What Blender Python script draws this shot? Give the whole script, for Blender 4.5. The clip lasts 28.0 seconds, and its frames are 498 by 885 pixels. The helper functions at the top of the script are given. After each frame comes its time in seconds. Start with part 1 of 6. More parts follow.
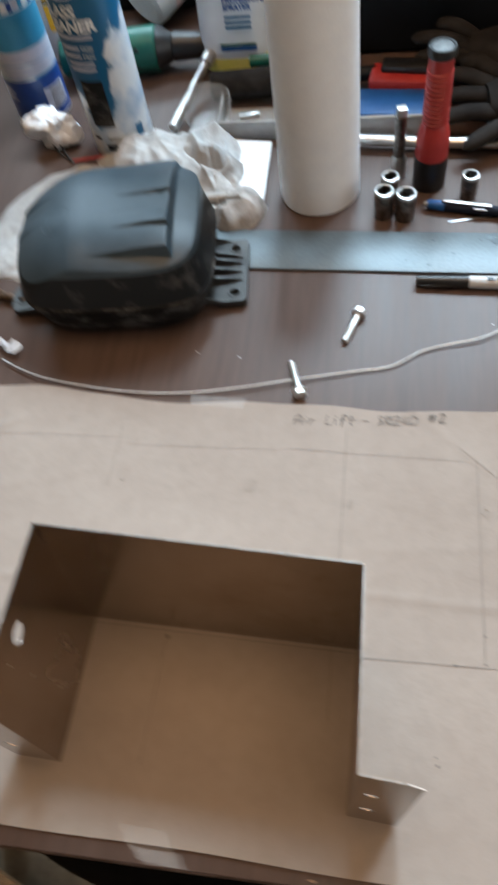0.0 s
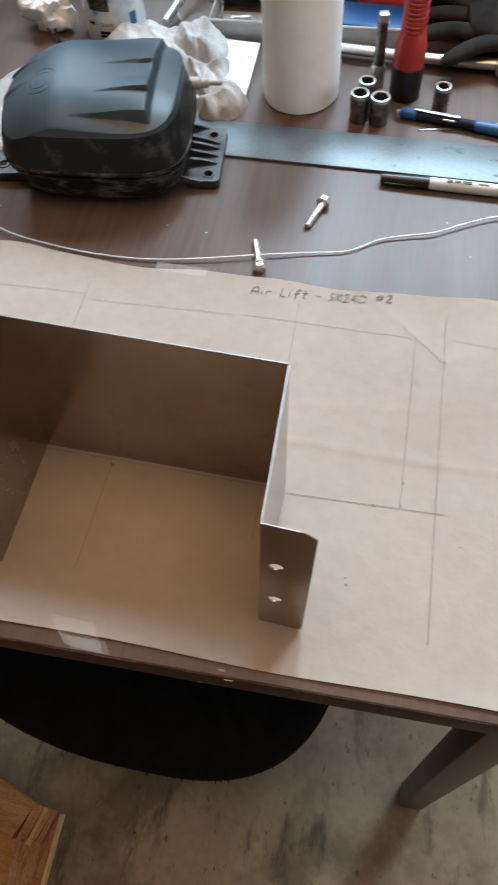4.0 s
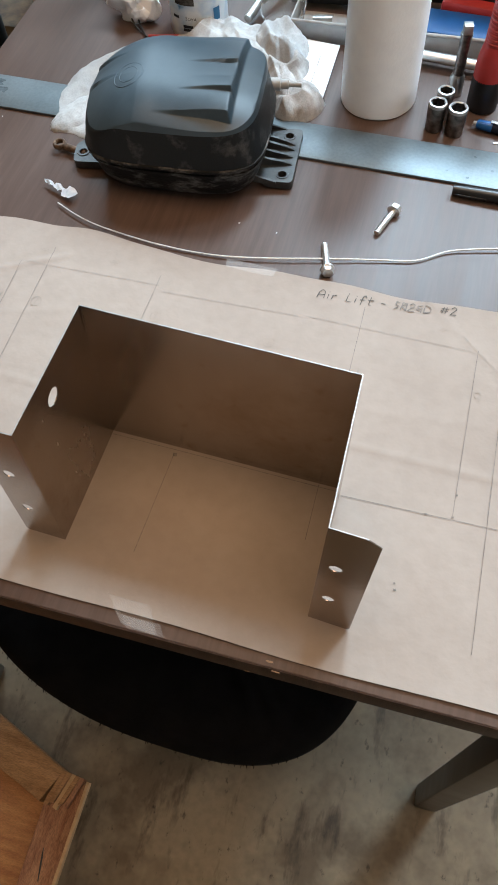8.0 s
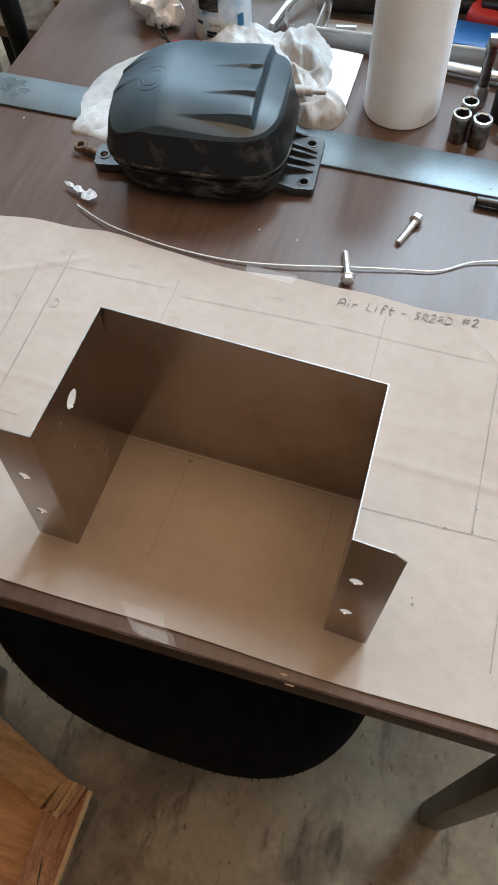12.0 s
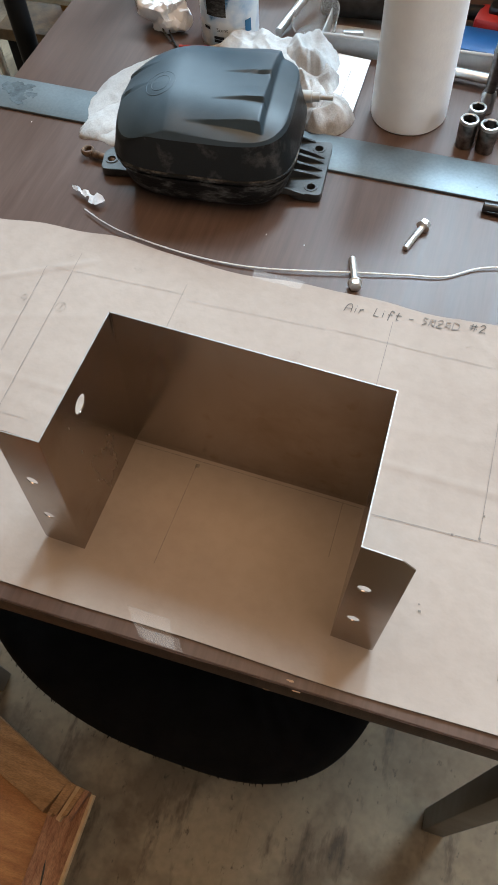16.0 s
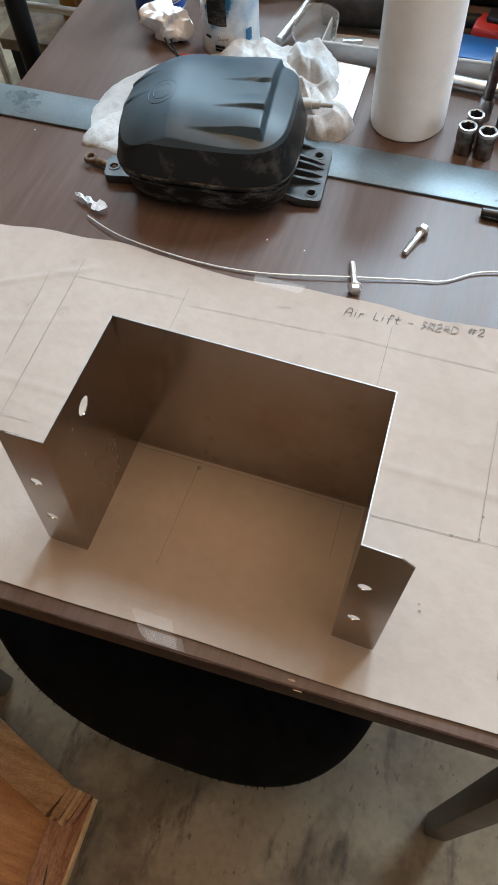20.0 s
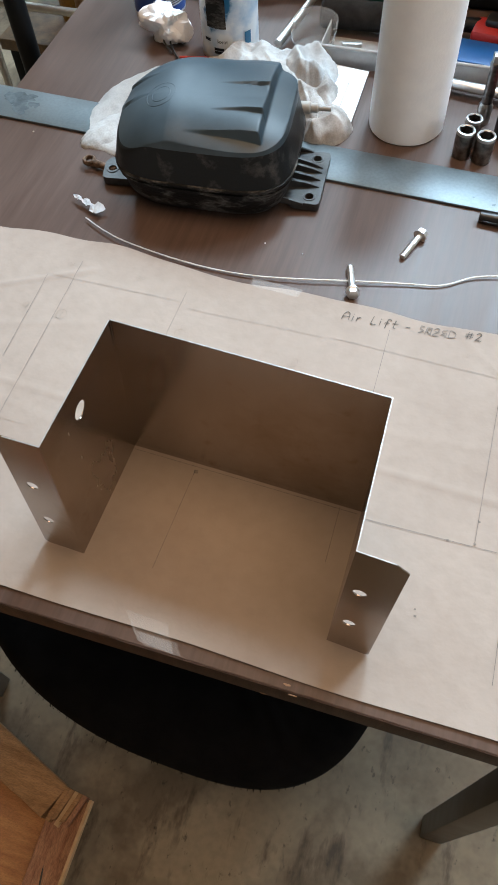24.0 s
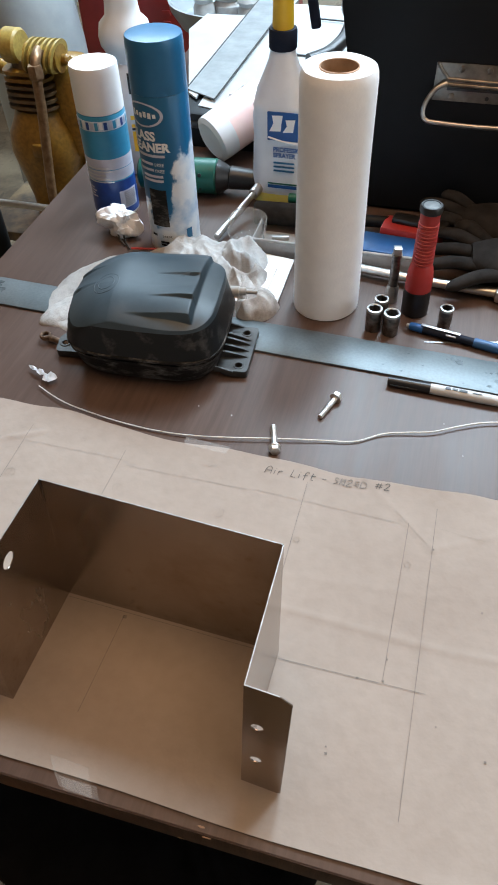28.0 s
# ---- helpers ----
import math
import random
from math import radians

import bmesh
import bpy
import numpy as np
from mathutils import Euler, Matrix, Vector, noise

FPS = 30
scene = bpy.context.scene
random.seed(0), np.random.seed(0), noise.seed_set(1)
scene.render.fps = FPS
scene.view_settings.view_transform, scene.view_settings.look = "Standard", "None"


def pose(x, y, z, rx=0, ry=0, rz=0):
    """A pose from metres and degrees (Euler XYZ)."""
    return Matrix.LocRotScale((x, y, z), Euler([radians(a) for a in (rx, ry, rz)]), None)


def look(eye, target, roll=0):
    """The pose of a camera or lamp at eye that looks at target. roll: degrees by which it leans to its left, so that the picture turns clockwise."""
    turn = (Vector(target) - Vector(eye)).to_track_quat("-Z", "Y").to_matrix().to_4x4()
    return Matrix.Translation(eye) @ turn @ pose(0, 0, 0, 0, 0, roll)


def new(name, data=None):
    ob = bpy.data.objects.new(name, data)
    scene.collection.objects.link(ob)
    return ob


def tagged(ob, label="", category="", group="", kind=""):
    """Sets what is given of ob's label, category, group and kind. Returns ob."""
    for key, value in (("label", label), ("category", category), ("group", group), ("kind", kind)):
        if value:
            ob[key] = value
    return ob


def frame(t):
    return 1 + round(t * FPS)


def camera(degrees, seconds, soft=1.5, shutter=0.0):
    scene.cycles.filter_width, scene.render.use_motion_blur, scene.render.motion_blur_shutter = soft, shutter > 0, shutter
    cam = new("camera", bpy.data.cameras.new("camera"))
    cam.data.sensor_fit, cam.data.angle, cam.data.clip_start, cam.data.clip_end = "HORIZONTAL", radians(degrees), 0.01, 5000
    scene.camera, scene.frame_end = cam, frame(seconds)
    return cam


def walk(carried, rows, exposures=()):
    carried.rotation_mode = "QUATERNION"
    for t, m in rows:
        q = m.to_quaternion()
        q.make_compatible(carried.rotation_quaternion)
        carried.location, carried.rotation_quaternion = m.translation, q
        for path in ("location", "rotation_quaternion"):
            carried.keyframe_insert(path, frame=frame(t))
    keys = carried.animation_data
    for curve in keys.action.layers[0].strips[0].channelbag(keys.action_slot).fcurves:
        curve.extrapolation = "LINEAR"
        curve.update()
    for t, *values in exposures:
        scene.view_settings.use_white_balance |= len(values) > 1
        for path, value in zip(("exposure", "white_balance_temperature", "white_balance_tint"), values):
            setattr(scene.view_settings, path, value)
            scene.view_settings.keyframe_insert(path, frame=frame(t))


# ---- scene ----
cam = camera(38.4, 28.0, soft=1.7, shutter=0.85)
PATH = [
    (-0.1, (0.141, 0.011, 1.264), (-0.232, 1.03, -0.417), -15.8),
    (0, (0.140, 0.007, 1.254), (-0.188, 1.030, -0.433), -13.0),
    (0.1, (0.143, 0.004, 1.243), (-0.150, 1.026, -0.449), -10.8),
    (0.3, (0.158, 0.0, 1.23), (-0.109, 1.007, -0.478), -10.1),
    (0.5, (0.183, -0.012, 1.225), (-0.107, 0.994, -0.479), -11.1),
    (1, (0.234, -0.063, 1.234), (-0.204, 0.908, -0.458), -14.7),
    (1.5, (0.251, -0.081, 1.238), (-0.091, 0.885, -0.479), -13.4),
    (2, (0.241, -0.089, 1.248), (-0.04, 0.888, -0.474), -11.4),
    (2.5, (0.257, -0.094, 1.243), (-0.006, 0.884, -0.482), -12.9),
    (3, (0.247, -0.093, 1.247), (0.012, 0.887, -0.48), -11.2),
    (3.5, (0.207, -0.094, 1.243), (-0.04, 0.887, -0.482), -7.3),
    (4, (0.178, -0.094, 1.234), (-0.085, 0.881, -0.493), -5.6),
    (4.5, (0.16, -0.094, 1.233), (-0.126, 0.873, -0.495), -4.5),
    (6.5, (0.161, -0.097, 1.246), (-0.164, 0.837, -0.493), -5.4),
    (7, (0.157, -0.1, 1.245), (-0.173, 0.827, -0.496), -5.6),
    (7.5, (0.153, -0.098, 1.247), (-0.182, 0.831, -0.492), -5.6),
    (8, (0.155, -0.1, 1.254), (-0.181, 0.828, -0.485), -5.4),
    (8.5, (0.15, -0.098, 1.247), (-0.189, 0.835, -0.49), -5.3),
    (9, (0.145, -0.099, 1.246), (-0.194, 0.839, -0.487), -4.9),
    (9.5, (0.148, -0.1, 1.247), (-0.195, 0.84, -0.484), -4.9),
    (10, (0.147, -0.101, 1.246), (-0.199, 0.842, -0.483), -4.8),
    (10.5, (0.144, -0.098, 1.245), (-0.202, 0.843, -0.486), -4.6),
    (11, (0.142, -0.097, 1.245), (-0.208, 0.845, -0.484), -4.5),
    (11.5, (0.144, -0.098, 1.246), (-0.208, 0.846, -0.482), -4.4),
    (13.5, (0.143, -0.103, 1.249), (-0.22, 0.842, -0.475), -5.1),
    (14, (0.142, -0.102, 1.249), (-0.224, 0.845, -0.474), -5.2),
    (14.5, (0.14, -0.101, 1.248), (-0.228, 0.848, -0.473), -5.2),
    (15, (0.141, -0.1, 1.245), (-0.223, 0.85, -0.476), -4.9),
    (15.5, (0.14, -0.098, 1.247), (-0.223, 0.851, -0.476), -4.8),
    (16, (0.14, -0.099, 1.248), (-0.222, 0.851, -0.475), -4.5),
    (16.5, (0.141, -0.101, 1.247), (-0.22, 0.849, -0.475), -4.4),
    (17, (0.142, -0.102, 1.249), (-0.218, 0.85, -0.472), -4.3),
    (17.5, (0.145, -0.105, 1.254), (-0.215, 0.852, -0.465), -4.3),
    (18, (0.144, -0.105, 1.251), (-0.218, 0.854, -0.467), -4.4),
    (18.5, (0.142, -0.107, 1.253), (-0.221, 0.853, -0.464), -4.4),
    (19, (0.14, -0.107, 1.251), (-0.222, 0.855, -0.464), -4.4),
    (19.5, (0.143, -0.107, 1.254), (-0.224, 0.858, -0.459), -4.6),
    (20, (0.142, -0.105, 1.251), (-0.228, 0.86, -0.461), -4.7),
    (20.5, (0.14, -0.104, 1.252), (-0.231, 0.862, -0.46), -4.7),
    (21, (0.139, -0.103, 1.25), (-0.235, 0.862, -0.462), -4.8),
    (21.5, (0.14, -0.103, 1.251), (-0.232, 0.861, -0.462), -4.7),
    (23.5, (0.143, -0.105, 1.254), (-0.226, 0.861, -0.458), -4.4),
    (24, (0.143, -0.102, 1.253), (-0.224, 0.864, -0.46), -4.3),
    (24.5, (0.142, -0.102, 1.254), (-0.221, 0.868, -0.457), -4.1),
    (25, (0.143, -0.099, 1.251), (-0.222, 0.87, -0.46), -4.2),
    (25.5, (0.141, -0.109, 1.251), (-0.226, 0.861, -0.46), -4.2),
    (26, (0.152, -0.118, 1.261), (-0.219, 0.86, -0.443), -4.7),
    (26.5, (0.163, -0.122, 1.273), (-0.2, 0.89, -0.414), -4.1),
    (27, (0.176, -0.122, 1.284), (-0.21, 1.019, -0.313), -3.2),
    (27.5, (0.201, -0.122, 1.301), (-0.215, 1.16, -0.177), -3.0),
    (28, (0.203, -0.119, 1.301), (-0.199, 1.176, -0.169), -2.4),
]
EXPOSURES = [(0.0, -0.3, 5850, 4), (1.0, -0.15, 5900, 5), (3.5, -0.12, 5900, 5), (6.5, 0.0, 5770, 3), (26.0, 0.0, 5770, 3), (27.0, -0.05, 5770, 3), (28.0, -0.25, 5950, 6)]
walk(cam, [(t, look(eye, target, roll)) for t, eye, target, roll in PATH], EXPOSURES)

# ---- light ----
world = bpy.data.worlds.new("world")
scene.world = world
world.use_nodes = True
wn = world.node_tree.nodes
sky = wn.new("ShaderNodeTexSky")
sky.sky_type = "NISHITA"
sky.sun_disc = False
sky.sun_elevation, sky.sun_rotation = radians(38), radians(20)
wn["Background"].inputs["Strength"].default_value = 0.12
world.node_tree.links.new(sky.outputs[0], wn["Background"].inputs["Color"])
scene.view_settings.exposure = 0.0


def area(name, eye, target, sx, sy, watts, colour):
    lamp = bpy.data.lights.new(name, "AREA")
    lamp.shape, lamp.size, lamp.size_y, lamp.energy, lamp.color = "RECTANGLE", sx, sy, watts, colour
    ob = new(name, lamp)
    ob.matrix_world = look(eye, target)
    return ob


area("doorway_daylight", (0.9, 4.75, 1.5), (0.5, 0, 0.7), 3.6, 2.4, 56, (0.8, 0.92, 1.0))
area("overhead_cool_lamp", (0.17, 1.98, 2.87), (0.17, 1.97, 0), 0.5, 0.7, 98, (0.76, 0.9, 1.0))
area("overhead_cool_lamp", (1.15, 2.0, 2.87), (1.15, 1.99, 0), 0.6, 0.8, 112, (0.76, 0.9, 1.0))
# extra cool lamp added at the left to lift the table and background
area("overhead_cool_lamp", (-1.35, 3.1, 2.87), (-1.35, 3.09, 0), 1.2, 1.0, 105, (0.76, 0.9, 1.0))
# warm fill lamp added overhead to brighten the shaded sides
area("warm_fill_lamp", (0.3, 0.25, 2.87), (0.3, 0.25, 0), 2.0, 1.2, 37, (1.0, 0.61, 0.34))
# weak fill lamp added from the east side; its window is made up
area("east_fill_lamp", (3.15, -0.5, 1.65), (0, 0.3, 0.8), 2.2, 1.2, 25, (1.0, 0.9, 0.8))

# ---- materials ----
T = 0.74  # table top


def material(name, c1, c2=None, scale=30.0, rough=0.5, metal=0.0, bump=0.0, bscale=None, stretch=(1, 1, 1), coat=0.0,
             fine=0.0, rvar=0.0, spec=0.5, dist=0.001, detail=6.0, lo=0.35, hi=0.65):
    m = bpy.data.materials.new(name)
    m.use_nodes = True
    n, l = m.node_tree.nodes, m.node_tree.links
    b = n["Principled BSDF"]
    b.inputs["Roughness"].default_value, b.inputs["Metallic"].default_value = rough, metal
    b.inputs["Coat Weight"].default_value, b.inputs["Specular IOR Level"].default_value = coat, spec
    co, mp = n.new("ShaderNodeTexCoord"), n.new("ShaderNodeMapping")
    mp.inputs["Scale"].default_value = stretch
    l.new(co.outputs["Object"], mp.inputs["Vector"])
    t = n.new("ShaderNodeTexNoise")
    t.inputs["Scale"].default_value, t.inputs["Detail"].default_value, t.inputs["Roughness"].default_value = scale, detail, 0.6
    l.new(mp.outputs[0], t.inputs["Vector"])
    r = n.new("ShaderNodeValToRGB")
    r.color_ramp.elements[0].color, r.color_ramp.elements[1].color = (*c1, 1), (*(c2 or c1), 1)
    r.color_ramp.elements[0].position, r.color_ramp.elements[1].position = lo, hi
    l.new(t.outputs[0], r.inputs[0])
    t2 = n.new("ShaderNodeTexNoise")
    t2.inputs["Scale"].default_value, t2.inputs["Detail"].default_value = bscale or scale * 8, 4
    l.new(mp.outputs[0], t2.inputs["Vector"])
    out = r.outputs[0]
    if fine:
        mx = n.new("ShaderNodeMix")
        mx.data_type, mx.blend_type = "RGBA", "MULTIPLY"
        r2 = n.new("ShaderNodeValToRGB")
        r2.color_ramp.elements[0].color, r2.color_ramp.elements[1].color = (1 - fine,) * 3 + (1,), (1, 1, 1, 1)
        r2.color_ramp.elements[0].position, r2.color_ramp.elements[1].position = 0.35, 0.6
        l.new(t2.outputs[0], r2.inputs[0])
        mx.inputs["Factor"].default_value = 1
        l.new(out, mx.inputs["A"])
        l.new(r2.outputs[0], mx.inputs["B"])
        out = mx.outputs["Result"]
    l.new(out, b.inputs["Base Color"])
    if rvar:
        mr = n.new("ShaderNodeMapRange")
        mr.inputs["From Min"].default_value, mr.inputs["From Max"].default_value = 0.3, 0.7
        mr.inputs["To Min"].default_value, mr.inputs["To Max"].default_value = rough - rvar, rough + rvar
        l.new(t.outputs[0], mr.inputs["Value"])
        l.new(mr.outputs[0], b.inputs["Roughness"])
    if bump:
        bp = n.new("ShaderNodeBump")
        bp.inputs["Strength"].default_value, bp.inputs["Distance"].default_value = bump, dist
        l.new(t2.outputs[0], bp.inputs["Height"])
        l.new(bp.outputs[0], b.inputs["Normal"])
    return m


def glassy(name, colour, rough=0.05, transmission=1.0):
    m = material(name, colour, rough=rough)
    b = m.node_tree.nodes["Principled BSDF"]
    b.inputs["Transmission Weight"].default_value, b.inputs["IOR"].default_value = transmission, 1.3
    return m


M_TABLE = material("walnut_laminate", (0.076, 0.049, 0.04), (0.098, 0.065, 0.053), 14, 0.41, bump=0.02, bscale=60, stretch=(9, 0.5, 9), fine=0.1, rvar=0.04, spec=0.3)
M_EDGE = material("walnut_edge_band", (0.035, 0.02, 0.015), (0.07, 0.042, 0.031), 12, 0.5, bump=0.15, bscale=160, stretch=(9, 9, 0.8), fine=0.35, spec=0.3)
M_CHIP = material("bare_chipboard", (0.2, 0.125, 0.07), (0.32, 0.21, 0.13), 300, 0.9, bump=0.5)
M_KRAFT = material("kraft_paper", (0.292, 0.238, 0.201), (0.336, 0.281, 0.241), 7, 0.82, bump=0.22, bscale=90, fine=0.05, spec=0.25, dist=0.002)
M_PENCIL = material("pencil_graphite", (0.11, 0.095, 0.085), (0.22, 0.183, 0.155), 300, 0.75)
M_WRITE = material("soft_pencil", (0.07, 0.064, 0.06), (0.12, 0.108, 0.098), 400, 0.95, spec=0.1)
M_FAINT = material("faint_pencil", (0.248, 0.204, 0.172), (0.315, 0.262, 0.223), 90, 0.85)
M_TAPE = material("clear_tape", (0.66, 0.66, 0.65), (0.76, 0.76, 0.75), 60, 0.4, bump=0.3, bscale=120)
M_TAPE.node_tree.nodes["Principled BSDF"].inputs["Alpha"].default_value = 0.13
M_WRINKLE = material("wrinkled_clear_tape", (0.66, 0.66, 0.65), (0.76, 0.76, 0.75), 60, 0.22, bump=0.5, bscale=200)
M_WRINKLE.node_tree.nodes["Principled BSDF"].inputs["Alpha"].default_value = 0.09
M_STEEL = material("bare_steel_sheet", (0.40, 0.36, 0.33), (0.50, 0.455, 0.42), 9, 0.24, 1.0, stretch=(1, 1, 0.3), rvar=0.05)
add_steel = ((9, (1, 1, 1), 0.48, 0.7, 0.72), (70, (1, 1, 1), 0.6, 0.72, 0.86))
M_CUT = material("bright_cut_steel", (0.26, 0.255, 0.25), (0.38, 0.375, 0.37), 200, 0.55, 1.0)
M_BAR = material("flat_bar_steel", (0.095, 0.114, 0.124), (0.158, 0.181, 0.193), 7, 0.46, 0.45, bump=0.03, bscale=300, rvar=0.05, fine=0.12, spec=0.35)
M_STAIN = material("oil_stain", (0.035, 0.043, 0.048), (0.1, 0.12, 0.13), 160, 0.5, 0.4)
M_PLASTIC = material("dusty_black_plastic", (0.028, 0.043, 0.056), (0.048, 0.068, 0.085), 16, 0.45, bump=0.06, bscale=900, rvar=0.06, spec=0.34)
M_GRIMY = material("grimy_black_plastic", (0.006, 0.006, 0.006), (0.16, 0.148, 0.136), 36, 0.6, bump=0.4, bscale=260, fine=0.6, lo=0.48, hi=0.68, stretch=(1, 1, 2.2), spec=0.22)
# shaded front is put into the colour: blacker than the lid, plus dust smudges
M_SKIRT = material("smudged_shaded_plastic", (0.005, 0.006, 0.007), (0.085, 0.081, 0.078), 38, 0.46, bump=0.08, bscale=700, fine=0.3, lo=0.54, hi=0.74, spec=0.22)
M_LUG = material("dusty_lug_plastic", (0.009, 0.0095, 0.01), (0.05, 0.049, 0.047), 55, 0.45, bump=0.2, bscale=400)
M_CLOTH = material("white_terry_cloth", (0.33, 0.328, 0.325), (0.46, 0.457, 0.452), 18, 0.95, bump=0.4, bscale=600, fine=0.12, spec=0.1)
M_DIRTY = material("smudged_terry_cloth", (0.23, 0.207, 0.19), (0.49, 0.47, 0.455), 30, 0.95, bump=0.4, bscale=600, fine=0.12, spec=0.1)
M_TOWEL = material("paper_towel", (0.86, 0.88, 0.92), (0.9, 0.92, 0.95), 60, 0.95, bump=0.25, bscale=350, spec=0.1)
M_CORE = material("cardboard_core", (0.32, 0.2, 0.12), (0.42, 0.27, 0.17), 60, 0.9)
M_WHITE = material("white_plastic", (0.76, 0.77, 0.78), (0.82, 0.83, 0.84), 20, 0.35)
M_BARREL = material("pale_grey_marker_plastic", (0.46, 0.47, 0.48), (0.54, 0.55, 0.56), 60, 0.35)
M_PAPERW = material("white_paper", (0.74, 0.75, 0.76), (0.82, 0.83, 0.84), 40, 0.8, bump=0.1)
M_TISSUE = material("white_tissue", (0.78, 0.79, 0.82), (0.86, 0.87, 0.9), 60, 0.95, bump=0.3)
M_MILKY = material("milky_polyethylene", (0.62, 0.65, 0.68), (0.70, 0.73, 0.76), 14, 0.35)
M_PINK = material("pink_tinted_polyethylene", (0.75, 0.50, 0.48), (0.80, 0.62, 0.60), 14, 0.35)
M_YELLOW = material("yellow_plastic", (0.75, 0.46, 0.02), (0.82, 0.52, 0.03), 30, 0.4)
M_YLIQ = material("yellow_cleaner", (0.62, 0.60, 0.12), (0.72, 0.68, 0.2), 30, 0.3)
M_NAVY = material("navy_fabric", (0.006, 0.009, 0.02), (0.012, 0.017, 0.032), 30, 0.7, spec=0.2, bump=0.4, bscale=500)
M_BLUE = material("blue_print", (0.012, 0.07, 0.24), (0.02, 0.09, 0.29), 30, 0.35)
M_CANBLUE = material("blue_can_lacquer", (0.013, 0.1, 0.225), (0.018, 0.12, 0.26), 10, 0.28, spec=0.6)
M_CLOUD = material("cloud_printed_lacquer", (0.013, 0.1, 0.225), (0.018, 0.12, 0.26), 10, 0.28, spec=0.6)


def cloud_print(m):
    """Pale clouds over the foot of a printed can, rising round one side."""
    n, l = m.node_tree.nodes, m.node_tree.links
    b = n["Principled BSDF"]

    def calc(op, a, c, clamp=False):
        q = n.new("ShaderNodeMath")
        q.operation, q.use_clamp = op, clamp
        for k, v in enumerate((a, c)):
            if isinstance(v, (int, float)):
                q.inputs[k].default_value = v
            else:
                l.new(v, q.inputs[k])
        return q.outputs[0]

    co, xyz, t, mx, r = (n.new(k) for k in ("ShaderNodeTexCoord", "ShaderNodeSeparateXYZ", "ShaderNodeTexNoise", "ShaderNodeMix", "ShaderNodeValToRGB"))
    l.new(co.outputs["Object"], xyz.inputs[0])
    l.new(co.outputs["Object"], t.inputs["Vector"])
    t.inputs["Scale"].default_value, t.inputs["Detail"].default_value, t.inputs["Roughness"].default_value = 28, 5, 0.55
    rise = calc("MULTIPLY", calc("DIVIDE", calc("SUBTRACT", xyz.outputs[0], 0.008), 0.02, True), 0.085)
    level = calc("ADD", rise, calc("MULTIPLY", calc("SUBTRACT", t.outputs[0], 0.5), 0.16))
    edge = calc("DIVIDE", calc("SUBTRACT", calc("ADD", level, 0.066), xyz.outputs[2]), 0.012, True)
    r.color_ramp.elements[0].color, r.color_ramp.elements[1].color = (0.3, 0.42, 0.58, 1), (0.62, 0.66, 0.7, 1)
    r.color_ramp.elements[0].position, r.color_ramp.elements[1].position = 0.36, 0.55
    l.new(t.outputs[0], r.inputs[0])
    mx.data_type = "RGBA"
    l.new(edge, mx.inputs["Factor"])
    l.new(b.inputs["Base Color"].links[0].from_socket, mx.inputs["A"])
    l.new(r.outputs[0], mx.inputs["B"])
    l.new(mx.outputs["Result"], b.inputs["Base Color"])


cloud_print(M_CLOUD)
M_CAPBLUE = material("blue_cap_plastic", (0.017, 0.115, 0.25), (0.024, 0.135, 0.285), 30, 0.35)
M_TEALP = material("turquoise_print", (0.04, 0.24, 0.42), (0.06, 0.29, 0.48), 40, 0.3)
M_LILAC = material("pale_lilac_print", (0.46, 0.47, 0.58), (0.56, 0.57, 0.66), 60, 0.35)
M_DBLUE = material("dark_blue_print", (0.015, 0.05, 0.22), (0.02, 0.065, 0.28), 60, 0.3)
M_PALEBLUE = material("pale_blue_print", (0.4, 0.52, 0.66), (0.7, 0.74, 0.78), 45, 0.35)
M_ALU = material("brushed_aluminium", (0.6, 0.6, 0.6), (0.72, 0.72, 0.72), 80, 0.35, 1.0)
M_CHROME = material("worn_chrome", (0.48, 0.46, 0.435), (0.58, 0.565, 0.545), 60, 0.38, 1.0, rvar=0.05)
M_PLATE = material("dull_pressed_steel", (0.17, 0.15, 0.128), (0.27, 0.243, 0.212), 70, 0.36, 0.9, rvar=0.08)
M_DARKSTEEL = material("dark_tool_steel", (0.1, 0.095, 0.09), (0.3, 0.28, 0.26), 120, 0.35, 1.0)
M_ZINC = material("zinc_plated_bolt", (0.66, 0.66, 0.65), (0.82, 0.82, 0.81), 150, 0.42, 1.0)
M_RUST = material("rusty_steel", (0.06, 0.035, 0.02), (0.2, 0.13, 0.085), 160, 0.7, 0.5, bump=0.3)
M_WIRE = material("grey_wire", (0.58, 0.58, 0.58), (0.7, 0.7, 0.69), 200, 0.45, 0.4)
M_BLACK = material("black_plastic", (0.006, 0.006, 0.0065), (0.012, 0.012, 0.013), 40, 0.4)
M_CASE = material("black_powder_coat", (0.003, 0.004, 0.005), (0.006, 0.007, 0.009), 18, 0.5, spec=0.2, bump=0.1, bscale=700, rvar=0.08)
M_RED = material("red_plastic", (0.32, 0.018, 0.016), (0.4, 0.03, 0.025), 40, 0.45)
M_REDCAB = material("red_enamel", (0.18, 0.014, 0.012), (0.25, 0.022, 0.018), 8, 0.35)
M_BLUETOOL = material("blue_tool_plastic", (0.008, 0.075, 0.26), (0.015, 0.1, 0.33), 40, 0.45)
M_PENBLUE = material("blue_pen_rubber", (0.02, 0.08, 0.2), (0.03, 0.11, 0.27), 40, 0.5)
M_GLOVE = material("dark_grey_glove_fabric", (0.011, 0.0098, 0.0092), (0.025, 0.0225, 0.021), 50, 0.9, spec=0.15, bump=0.3, bscale=700)
M_GREEN = material("green_tool_plastic", (0.006, 0.07, 0.05), (0.009, 0.1, 0.07), 40, 0.4)
